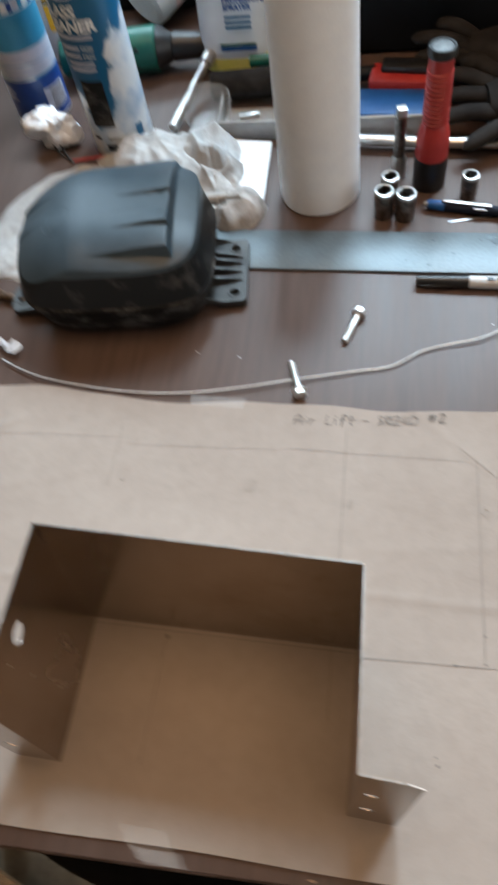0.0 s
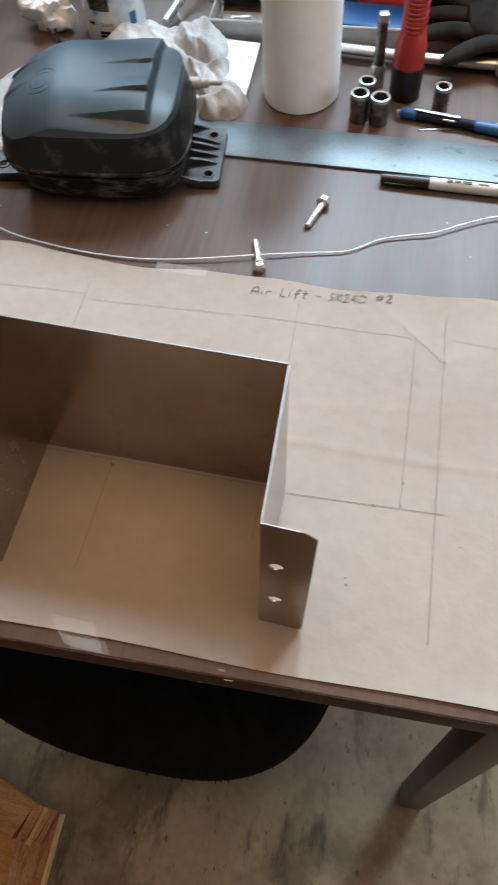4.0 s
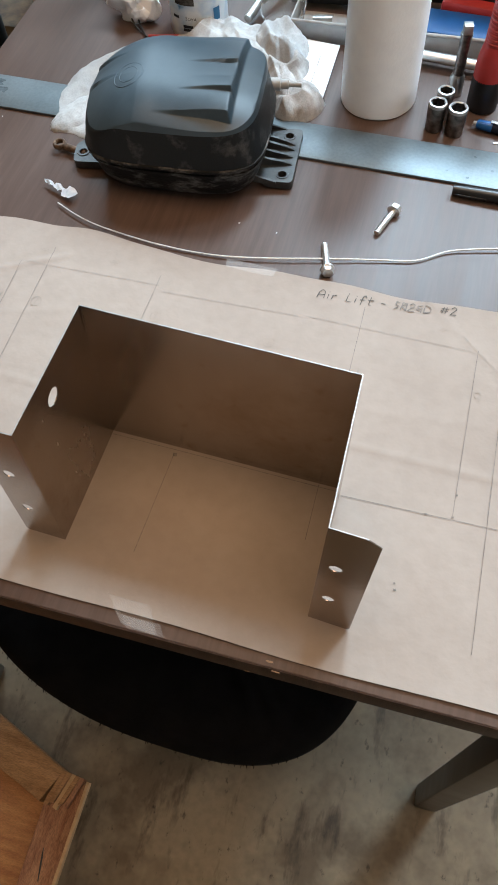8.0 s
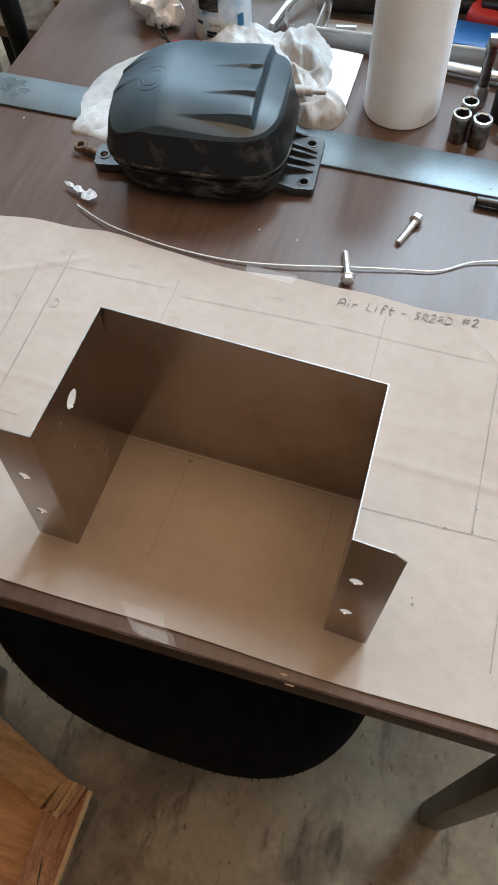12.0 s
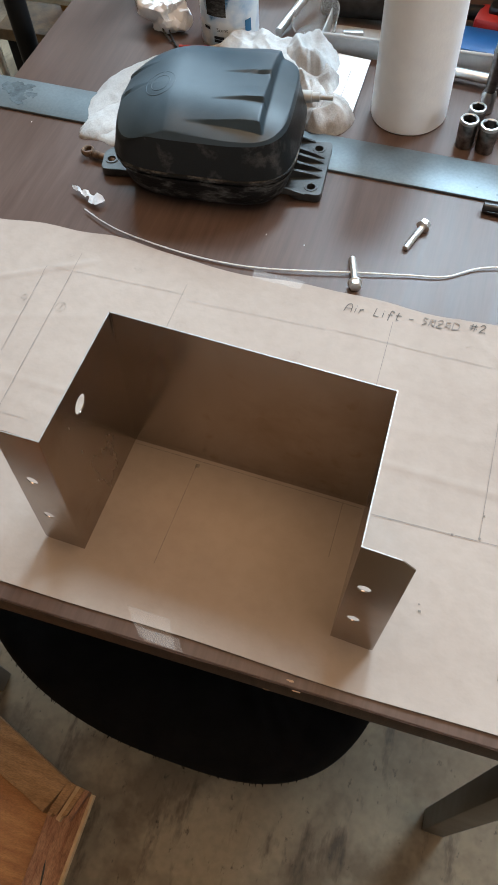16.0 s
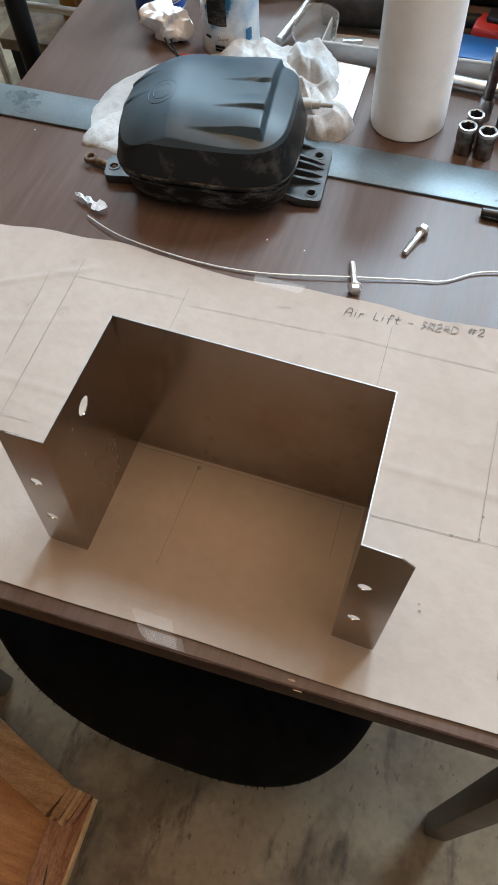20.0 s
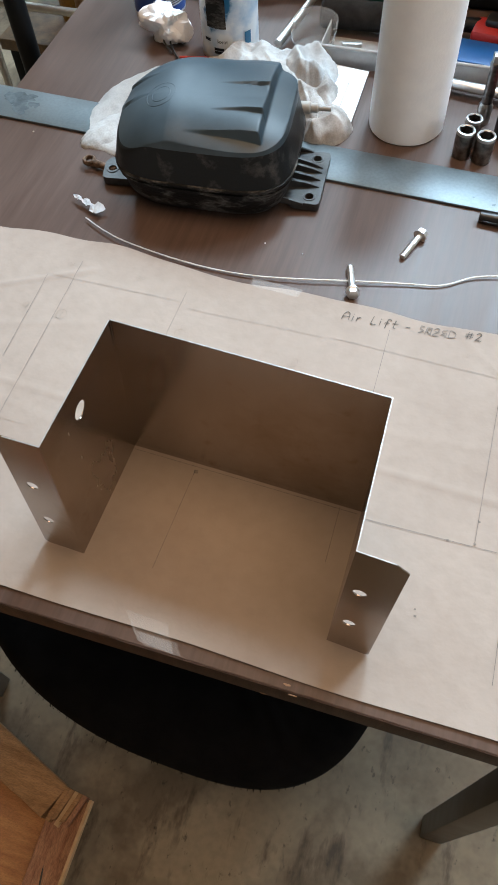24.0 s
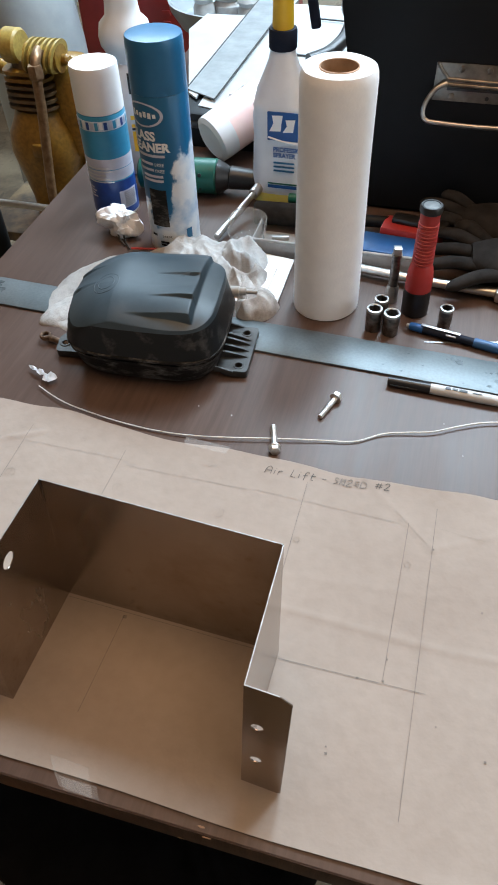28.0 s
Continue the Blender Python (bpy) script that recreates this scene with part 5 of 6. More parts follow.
# ---- tissue, straw, cup ----
tissue = thing("crumpled_tissue", "crumpled ball of white tissue beside the blue can", "tissue", (-0.243, 0.733, T + 0.0195))
bm = bmesh.new()
bmesh.ops.create_icosphere(bm, subdivisions=4, radius=0.021)
for v in bm.verts:
    d = v.co.normalized()
    k = 1.15 + 0.75 * noise.noise(d * 1.5 + Vector((3, 1, 2))) - 0.5 * abs(noise.noise(d * 2.3 + Vector((1, 5, 0))))
    v.co = Vector((d.x * 0.023, d.y * 0.017, d.z * 0.024)) * k
for v in bm.verts:
    v.co.z = max(v.co.z, -0.0192)
part("ball", bm, M_TISSUE, tissue, sharp=24)
tag = thing("hair_pin", "small black wire loop lying by the tissue", "wire loop")
part("loop", tube(bmesh.new(), spline([(-0.226, 0.703, T + 0.002), (-0.235, 0.709, T + 0.006), (-0.241, 0.716, T + 0.010), (-0.236, 0.721, T + 0.009), (-0.231, 0.714, T + 0.005), (-0.216, 0.694, T + 0.0025)], 6), 0.0012, 8), M_BLACK, tag)
straw = thing("red_straw", "thin red spray straw lying behind the housing", "straw")
part("tube", rod(bmesh.new(), (-0.212, 0.693, T + 0.0045), (-0.166, 0.702, T + 0.0045), 0.0016, seg=10), M_RED, straw)
cup = thing("plastic_cup", "small clear plastic cup cut away on one side", "cup", (-0.058, 0.757, T), 15)
bm = bmesh.new()
rows = []
for rr, zz in ((0.0245, 0.0), (0.0255, 0.012), (0.0275, 0.034), (0.0285, 0.036), (0.0275, 0.0355), (0.026, 0.03), (0.0243, 0.002)):
    rows.append([Vector((rr * math.cos(a), rr * math.sin(a), zz * (0.72 + 0.28 * math.tanh(4 * math.sin(a * 1.0 + 0.4))))) for a in (2 * math.pi * k / 40 for k in range(40))])
rings(bm, rows, True, True)
ob = part("wall", bm, M_CLEAR, cup, "clear plastic wall")
ob.visible_shadow = False

# ---- cordless ratchet and chrome extension ----
tool = thing("cordless_ratchet", "green and black cordless ratchet with a chrome extension fitted", "power tool")
part("body", rod(bmesh.new(), (-0.262, 0.868, T + 0.028), (-0.137, 0.878, T + 0.028), 0.024, 0.0265, 32, 0.003), M_GREEN, tool, "green plastic body")
part("collar", rod(bmesh.new(), (-0.139, 0.878, T + 0.028), (-0.118, 0.88, T + 0.028), 0.026, 0.016, 32, 0.002), M_BLACK, tool)
part("neck", rod(bmesh.new(), (-0.12, 0.88, T + 0.028), (-0.07, 0.884, T + 0.0255), 0.0175, 0.0145, 24, 0.002), M_BLACK, tool)
part("head", lathe(bmesh.new(), [(0.012, 0), (0.0185, 0.002), (0.02, 0.008), (0.02, 0.02), (0.017, 0.026), (0.008, 0.028)], 32, axis((-0.066, 0.874, T + 0.018), (-0.06, 0.9, T + 0.032))), M_BLACK, tool)
for k in range(3):
    part("button", lathe(bmesh.new(), [(0.003, 0), (0.003, 0.0015), (0.002, 0.002)], 12, axis((-0.16 + 0.0 * k, 0.8535, T + 0.02 + k * 0.01), (-0.16, 0.83, T + 0.025 + k * 0.01))), M_BLACK, tool)
m0, m1 = Vector((-0.069, 0.868, T + 0.025)), Vector((-0.1, 0.742, T + 0.0085))
part("extension_shaft", rod(bmesh.new(), m0.lerp(m1, 0.14), m1, 0.0046, 0.0052, 16, 0.0006), M_CHROME, tool, "chrome extension shaft")
part("extension_collar", rod(bmesh.new(), m0, m0.lerp(m1, 0.17), 0.0078, 0.0078, 20, 0.001), M_CHROME, tool, "chrome collar")
tubeob = thing("handle_tube", "dark grey grooved tool handle lying across the tray", "tool handle")
part("grip", rod(bmesh.new(), (-0.06, 0.803, T + 0.0195), (0.075, 0.812, T + 0.0195), 0.0165, 0.0165, 28, 0.003), M_GLOVE, tubeob, "dark rubber grip")
part("shaft", rod(bmesh.new(), (0.07, 0.812, T + 0.0195), (0.2, 0.822, T + 0.0195), 0.0085, 0.0085, 20, 0.001), M_CASE, tubeob)
part("green_end", rod(bmesh.new(), (-0.017, 0.838, T + 0.028), (0.05, 0.842, T + 0.028), 0.007, 0.007, 16, 0.001), M_GREEN, tubeob, "green plastic inlay")

# ---- tray, blue and red tools ----
tray = thing("metal_tray", "shallow grey metal tool tray", "tray")
part("front_wall", box(bmesh.new(), -0.042, 0.2, 0.7265, 0.7285, T, T + 0.0225, 0.0006, pose(0, 0, 0, 0, 0, 0)), M_GREY, tray)
part("side_wall", box(bmesh.new(), -0.044, -0.042, 0.7265, 0.785, T, T + 0.0225, 0.0006), M_GREY, tray)
part("tray_floor", box(bmesh.new(), -0.042, 0.2, 0.7285, 0.785, T, T + 0.002), M_GREY, tray)
part("rolled_rim", rod(bmesh.new(), (-0.043, 0.7275, T + 0.0225), (0.2, 0.7275, T + 0.0225), 0.0022, seg=10), M_GREY, tray)
box_blue = thing("blue_tool_box", "blue plastic tool handle lying in the tray", "tool", (0.15, 0.757, T + 0.002), -4)
part("body", box(bmesh.new(), -0.052, 0.05, -0.0245, 0.0245, 0, 0.021, 0.005), M_BLUETOOL, box_blue)
part("groove", box(bmesh.new(), -0.05, 0.048, -0.0252, -0.024, 0.008, 0.0125, 0.0004), M_NAVY, box_blue)
red = thing("red_tool", "red plastic tool handle resting behind the blue one", "tool", (0.167, 0.803, T), -8)
part("body", box(bmesh.new(), -0.04, 0.045, -0.02, 0.018, 0.0, 0.028, 0.005), M_RED, red)
part("black_inlay", box(bmesh.new(), -0.028, 0.05, -0.006, 0.016, 0.026, 0.036, 0.004), M_BLACK, red)
bit = thing("bright_clip", "small bright metal clip in the tray", "clip", (-0.012, 0.767, T + 0.002), 12)
part("jaw", box(bmesh.new(), -0.012, 0.012, -0.004, 0.004, 0, 0.006, 0.001), M_CHROME, bit)

# ---- flex-head ratchet wrench ----
wrench = thing("ratchet_wrench", "long chrome flex-head ratchet wrench lying behind the sockets", "wrench")
part("handle_bar", tube(bmesh.new(), spline([(0.07, 0.7135, T + 0.011), (0.16, 0.702, T + 0.011), (0.24, 0.695, T + 0.011), (0.292, 0.6925, T + 0.011)], 6), lambda u: 0.0066 + 0.0012 * u * u, 16, 0.8), M_CHROME, wrench, "polished chrome handle bar")
part("yoke", box(bmesh.new(), -0.022, 0.022, -0.0115, 0.0115, 0, 0.017, 0.0045, pose(0.31, 0.688, T + 0.003, 0, 0, -8)), M_CHROME, wrench)
part("pivot_pin", lathe(bmesh.new(), [(0.0065, 0), (0.0065, 0.0205), (0.005, 0.022)], 18, pose(0.322, 0.687, T)), M_CHROME, wrench)
part("jaw_block", box(bmesh.new(), -0.012, 0.012, -0.01, 0.01, 0, 0.015, 0.003, pose(0.327, 0.672, T, 0, 0, -12)), M_CHROME, wrench)
part("neck", tube(bmesh.new(), spline([(0.325, 0.69, T + 0.013), (0.345, 0.708, T + 0.016), (0.362, 0.728, T + 0.019)], 5), 0.0095, 14, 0.7), M_CHROME, wrench)
part("ratchet_head", lathe(bmesh.new(), [(0.017, -0.001), (0.0205, 0.001), (0.0205, 0.014), (0.018, 0.018), (0.009, 0.019)], 32, pose(0.371, 0.744, T + 0.004, 8, 10, 0)), M_CHROME, wrench)
part("selector", box(bmesh.new(), -0.003, 0.003, -0.009, 0.006, 0, 0.004, 0.001, pose(0.349, 0.703, T + 0.022, 0, 0, 40)), M_DARKSTEEL, wrench)

# ---- gloves ----
def glove(palm, tips, cuff, label, h=0.02):
    g = thing("work_glove", label, "glove", (0, 0, 0), 0, "pair of work gloves")
    c = Vector(palm)
    bm = bmesh.new()
    e = Vector(cuff)
    d = (e - c).normalized()
    side = Vector((-d.y, d.x, 0))
    rows = []
    for k in range(13):
        u = k / 12
        p = (c - d * 0.034).lerp(e, u)
        w = 0.02 + 0.023 * math.sin(min(1.0, u * 2.2 + 0.12) * math.pi / 2) - 0.006 * u
        hh = h * (0.55 + 0.45 * math.sin(math.pi * min(1, u * 0.9 + 0.15)))
        rows.append([p + side * w * math.cos(a) + Vector((0, 0, hh * math.sin(a) * (1 + 0.15 * noise.noise((u * 5, a, 1))))) for a in (2 * math.pi * j / 24 for j in range(24))])
    rings(bm, rows)
    part("palm", bm, M_GLOVE, g, sharp=60)
    for a, b in tips:
        a, b = Vector(a), Vector(b)
        pts = spline([a, a.lerp(b, 0.5) + Vector((0, 0, 0.006)), b], 7)
        part("finger", tube(bmesh.new(), pts, lambda u: 0.011 * (1 - 0.15 * u) * math.sqrt(max(0.02, 1 - max(0, (u - 0.8) / 0.2) ** 2)), 14, 0.75), M_GLOVE, g)
    part("cuff", tube(bmesh.new(), [e - d * 0.005, e + d * 0.012], 0.034, 20, 0.55), M_GLOVE, g)
    return g


Z = T + 0.03
glove((0.285, 0.737, Z), [((0.292, 0.706, Z), (0.226, 0.674, Z - 0.012)), ((0.268, 0.717, Z), (0.192, 0.715, Z - 0.008)), ((0.268, 0.741, Z + 0.002), (0.19, 0.749, Z - 0.006)), ((0.258, 0.76, Z + 0.003), (0.2, 0.785, Z + 0.002)), ((0.27, 0.77, Z + 0.003), (0.225, 0.812, Z + 0.004))], (0.35, 0.744, Z), "dark grey knitted work glove lying palm down", 0.022)
glove((0.27, 0.825, Z), [((0.24, 0.815, Z), (0.175, 0.822, Z)), ((0.24, 0.83, Z + 0.004), (0.172, 0.85, Z + 0.008)), ((0.245, 0.845, Z + 0.006), (0.2, 0.868, Z + 0.014)), ((0.262, 0.8, Z), (0.225, 0.79, Z + 0.008))], (0.33, 0.805, Z + 0.004), "dark grey work glove under its pair", 0.024)
pouch = thing("tool_pouch", "folded dark navy fabric tool pouch behind the gloves", "pouch", (0.362, 0.79, T), 14)
part("pouch", rings(bmesh.new(), [sring(0, 0, z, hx, hy, 3, 36) for z, hx, hy in ((0, 0.04, 0.05), (0.006, 0.047, 0.058), (0.024, 0.046, 0.056), (0.034, 0.036, 0.045), (0.036, 0.02, 0.03))]), M_NAVY, pouch)
bm = bmesh.new()
tube(bm, [Vector((-0.024 + 0.012 * math.cos(a), -0.05 + 0.004 * math.sin(a), 0.022 + 0.01 * math.sin(a))) for a in (math.pi * k / 10 for k in range(11))], 0.0016, 8)
part("ring", bm, M_CHROME, pouch, "small bright ring")

# ---- black case with carrying handle ----
case = thing("black_case", "large black powder-coated tool case with a chrome carrying handle", "tool case")
Y0 = 0.886
bm = bmesh.new()
rings(bm, [[Vector((x, y, z)) for x, z in ((0.084, T), (0.62, T), (0.645, 1.055), (0.029, 1.055))] for y in (Y0, 1.2)])
bmesh.ops.bevel(bm, geom=bm.edges[:], offset=0.006, segments=2, affect="EDGES")
part("shell", bm, M_CASE, case, "black powder-coated shell")
plate = part("handle_plate", box(bmesh.new(), 0.165, 0.285, Y0 - 0.002, Y0 - 0.0003, 0.905, 0.952, 0.0006), M_PLATE, case, "pressed metal handle plate")
for bead, r in (([(0.167, 0.951), (0.1795, 0.9355), (0.187, 0.9325), (0.263, 0.9315), (0.2705, 0.9345), (0.283, 0.95)], 0.0022), ([(0.173, 0.9285), (0.183, 0.9262), (0.267, 0.9252), (0.277, 0.9275)], 0.0027)):
    part("pressed_bead", tube(bmesh.new(), spline([(x, Y0 - 0.0022, z) for x, z in bead], 5), r, 10), M_PLATE, plate)
# black strip stands for the slot and the shadow in it
part("slot", box(bmesh.new(), 0.182, 0.268, Y0 - 0.0027, Y0 - 0.0018, 0.9188, 0.9225, 0.0003), M_BLACK, plate, "black strip for the shadowed slot under the bead")
for x, z in ((0.197, 0.9455), (0.232, 0.9455), (0.267, 0.9455), (0.189, 0.9115), (0.262, 0.9115)):
    part("rivet", lathe(bmesh.new(), [(0.0042, 0), (0.0038, 0.0012), (0.002, 0.002)], 14, axis((x, Y0 - 0.002, z), (x, 0, z))), M_PLATE, plate)
part("hole", lathe(bmesh.new(), [(0.0026, 0), (0.0026, 0.0006)], 14, axis((0.2345, Y0 - 0.002, 0.9115), (0.2345, 0, 0.9115))), M_BLACK, plate)
part("wire_handle", tube(bmesh.new(), spline([(0.182, Y0 - 0.006, 0.929), (0.168, Y0 - 0.01, 0.922), (0.158, Y0 - 0.016, 0.906), (0.157, Y0 - 0.02, 0.893), (0.163, Y0 - 0.022, 0.886), (0.175, Y0 - 0.022, 0.8845), (0.225, Y0 - 0.022, 0.883), (0.275, Y0 - 0.022, 0.8845), (0.288, Y0 - 0.021, 0.889), (0.291, Y0 - 0.017, 0.905), (0.283, Y0 - 0.01, 0.922), (0.268, Y0 - 0.006, 0.929)], 6), 0.003, 12), M_CHROME, case, "chrome wire handle")

# ---- second case with sheets on it ----
case2 = thing("flat_black_case", "flat black tool case lying at the table's far end", "tool case")
part("shell", box(bmesh.new(), -0.262, 0.0, 1.022, 1.46, T, T + 0.058, 0.006), M_CASE, case2)
part("lid_rim", box(bmesh.new(), -0.266, 0.004, 1.018, 1.464, T + 0.034, T + 0.046, 0.003), M_BLACK, case2)


def sheet(name, corners, z, mat, label, th=0.0018):
    bm = bmesh.new()
    rings(bm, [[Vector((x, y, zz)) for x, y in corners] for zz in (z, z + th)])
    return solid(name, bm, mat, label, "sheet", group="sheets on the black case")


sheet("white_board", ((-0.225, 1.05), (-0.128, 1.026), (0.0, 1.05), (0.0, 1.6), (-0.25, 1.6)), T + 0.0585, M_GLOSSW, "glossy white printed sheet lying on a black case")
sheet("plain_sheet", ((-0.255, 1.09), (-0.235, 1.07), (-0.262, 1.495), (-0.35, 1.493), (-0.357, 1.392)), T + 0.061, M_GLOSSW, "plain white sheet overhanging the black case", 0.003)
sheet("film_strip", ((-0.262, 1.1), (-0.2, 1.066), (-0.196, 1.463), (-0.205, 1.6), (-0.263, 1.6)), T + 0.0645, M_FILM, "frosted plastic strip lying over the white sheets", 0.002)
strip_ = bpy.data.objects["film_strip"]
for (ax, ay), (bx, by) in (((-0.262, 1.1), (-0.263, 1.6)), ((-0.2, 1.066), (-0.196, 1.463))):
    part("dark_rim", tube(bmesh.new(), [Vector((ax, ay, T + 0.0665)), Vector(((ax + bx) / 2, (ay + by) / 2, T + 0.0665)), Vector((bx, by, T + 0.0665))], 0.0013, 6), M_BLACK, strip_, "thin dark rim")
sheet("printed_card", ((-0.185, 1.1), (-0.02, 1.08), (-0.02, 1.36), (-0.18, 1.38)), T + 0.0608, M_GLOSSW, "white printed card with black rules", 0.0015)
for k, (a, b) in enumerate((((-0.12, 1.297), (-0.02, 1.285)), ((-0.17, 1.13), (-0.145, 1.128)), ((-0.11, 1.5), (0.0, 1.49)))):
    p, q = Vector((*a, T + 0.0655)), Vector((*b, T + 0.0655))
    tagged(solid("printed_rule", box(bmesh.new(), 0, (q - p).length, -0.0022, 0.0022, -0.002, 0.0, m=Matrix.Translation(p) @ pose(0, 0, 0, 0, 0, math.degrees(math.atan2(q.y - p.y, q.x - p.x)))), M_BLACK, "thick black printed rule on the card", "print"), group="printed rules on the card")
hose = thing("black_hose_end", "bent black rubber hose end lying on white sheets", "hose")
part("hose", tube(bmesh.new(), spline([(-0.075, 1.24, T + 0.075), (-0.045, 1.27, T + 0.08), (-0.025, 1.31, T + 0.092), (-0.02, 1.35, T + 0.105)], 6), 0.0125, 14), M_BLACK, hose)
part("ring", tube(bmesh.new(), [Vector((-0.02 + 0.018 * math.cos(a), 1.35, T + 0.135 + 0.022 * math.sin(a))) for a in (2 * math.pi * k / 24 for k in range(25))], 0.003, 8), M_CHROME, hose, "chrome ring")

# ---- yellow piston pump beside the table ----
pump = thing("compressor_pump", "oily yellow cast-iron piston compressor pump with cooling fins", "compressor")
PY = 1.15
bm = bmesh.new()
rings(bm, [sring(-0.585, PY, z, hx, hy, 2.6, 36) for z, hx, hy in ((0.52, 0.05, 0.06), (0.56, 0.052, 0.06), (0.62, 0.066, 0.066), (0.655, 0.074, 0.07), (0.69, 0.07, 0.066), (0.712, 0.058, 0.058), (0.735, 0.046, 0.05))])
part("crankcase", bm, M_MACH, pump, "oily yellow crankcase")
for k in range(6):
    z = 0.742 + k * 0.0125
    part("cylinder_fin", rings(bmesh.new(), [sring(-0.583, PY, zz, 0.052 - 0.001 * k, 0.055, 4, 28) for zz in (z, z + 0.0055)]), M_MACHD if k < 4 else M_MACH, pump)
part("cylinder", lathe(bmesh.new(), [(0.04, 0.73), (0.04, 0.825)], 28, pose(-0.583, PY, 0)), M_MACHD, pump)
for k in range(6):
    x = -0.566 + k * 0.0105
    part("head_fin", rings(bmesh.new(), [[Vector((xx + 0.006 * math.sin(a), PY - 0.03 + 0.036 * math.cos(a), 0.835 + 0.028 * math.sin(a))) for a in (2 * math.pi * j / 24 for j in range(24))] for xx in (x, x + 0.0042)]), M_MACH_LIT, pump)
part("head_core", rod(bmesh.new(), (-0.57, PY - 0.03, 0.832), (-0.505, PY - 0.03, 0.832), 0.024, seg=20), M_MACH, pump)
part("air_filter", rod(bmesh.new(), (-0.618, PY - 0.02, 0.845), (-0.585, PY - 0.022, 0.845), 0.03, 0.03, 28, 0.004), M_MACH_LIT, pump, "round yellow filter housing")
part("rear_cylinder", rings(bmesh.new(), [sring(-0.515, PY + 0.02, z, hx, hx, 2.4, 30) for z, hx in ((0.55, 0.024), (0.645, 0.026), (0.648, 0.044), (0.668, 0.048), (0.76, 0.047), (0.8, 0.04), (0.818, 0.026), (0.822, 0.012))]), M_MACH, pump)
part("bolt_boss", lathe(bmesh.new(), [(0.01, 0), (0.01, 0.03), (0.006, 0.034)], 12, axis((-0.522, PY - 0.02, 0.825), (-0.48, PY - 0.03, 0.832))), M_MACH, pump)
part("flange_block", box(bmesh.new(), -0.585, -0.555, PY - 0.075, PY - 0.05, 0.66, 0.685, 0.004), M_MACH, pump)
part("pipe_nut", lathe(bmesh.new(), [(0.0125, 0), (0.0145, 0.003), (0.0145, 0.02), (0.012, 0.024)], 6, pose(-0.53, PY - 0.085, 0.815)), M_COPPER, pump)
part("copper_pipe", tube(bmesh.new(), spline([(-0.536, PY - 0.05, 0.85), (-0.53, PY - 0.075, 0.845), (-0.53, PY - 0.086, 0.82), (-0.534, PY - 0.088, 0.76), (-0.542, PY - 0.09, 0.69), (-0.552, PY - 0.09, 0.61), (-0.56, PY - 0.085, 0.53)], 6), 0.0092, 14), M_COPPER, pump, "dull copper outlet pipe")
part("belt_guard", tube(bmesh.new(), [Vector((-0.665 + 0.055 * math.cos(a), PY + 0.01, 0.735 + 0.06 * math.sin(a))) for a in (math.pi * (-0.1 + 1.2 * k / 20) for k in range(21))], 0.014, 10), M_MACH, pump, "curved yellow guard")
part("motor", rod(bmesh.new(), (-0.66, PY + 0.02, 0.66), (-0.61, PY + 0.02, 0.6), 0.028, seg=20), M_MACHD, pump)
part("base_plate", box(bmesh.new(), -0.72, -0.46, PY - 0.13, PY + 0.13, 0.5, 0.522, 0.003), M_MACHD, pump)
for x in (-0.71, -0.48):
    for y in (PY - 0.12, PY + 0.1):
        part("stand_leg", box(bmesh.new(), x, x + 0.02, y, y + 0.02, 0, 0.5, 0.002), M_CASE, pump)
part("stand_rail", rod(bmesh.new(), (-0.72, PY - 0.15, 0.6), (-0.45, PY - 0.15, 0.6), 0.007, seg=12), M_CHROME, pump, "bright steel stand rail")
for x in (-0.715, -0.465):
    part("stand_post", rod(bmesh.new(), (x, PY - 0.15, 0), (x, PY - 0.15, 0.6), 0.007, seg=12), M_CHROME, pump)
post = thing("black_post", "slim black steel stand post beside the table", "stand", (-0.435, 0.705, 0))
part("post", lathe(bmesh.new(), [(0.0135, 0.01), (0.0135, 0.93), (0.011, 0.935)], 20), M_CASE, post)
part("foot", lathe(bmesh.new(), [(0.1, 0), (0.1, 0.006), (0.09, 0.012), (0.02, 0.016)], 32), M_CASE, post)

# ---- far background things ----
tank = thing("air_tank", "large grey painted steel air tank", "air tank", (-1.05, 1.95, 0))
part("tank_shell", lathe(bmesh.new(), [(0.1, 0.06), (0.13, 0.08), (0.145, 0.13), (0.148, 0.45), (0.143, 0.56), (0.13, 0.66), (0.108, 0.76), (0.07, 0.84), (0.02, 0.87)], 64), M_TANK, tank)
for k in range(3):
    a = 2 * math.pi * k / 3
    part("foot", box(bmesh.new(), -0.02, 0.02, -0.01, 0.01, 0, 0.12, 0.003, pose(0.11 * math.cos(a), 0.11 * math.sin(a), 0)), M_TANK, tank)
cab = thing("tool_chest", "red enamelled steel tool chest", "tool chest", (-0.56, 2.45, 0))
part("carcass", box(bmesh.new(), -0.48, 0.16, -0.22, 0.24, 0.08, 0.98, 0.006), M_REDCAB, cab)
door = part("side_panel", box(bmesh.new(), -0.465, 0.145, -0.229, -0.2205, 0.1, 0.96, 0.004), M_REDCAB, cab)
for k in range(14):
    bm = bmesh.new()
    rings(bm, [[Vector((-0.174 + dx, y, 0.36 + k * 0.03 + dz)) for dx, dz in ((-0.014, 0), (0.014, 0), (0.012, 0.012), (-0.012, 0.012))] for y in (-0.2285, -0.2365)])
    part("louvre", bm, M_REDCAB, door)
for x in (-0.44, 0.1):
    for y in (-0.2, 0.2):
        part("caster", lathe(bmesh.new(), [(0.03, -0.015), (0.04, -0.01), (0.04, 0.01), (0.03, 0.015)], 20, axis((x, y, 0.04), (x + 0.05, y, 0.04))), M_BLACK, cab)
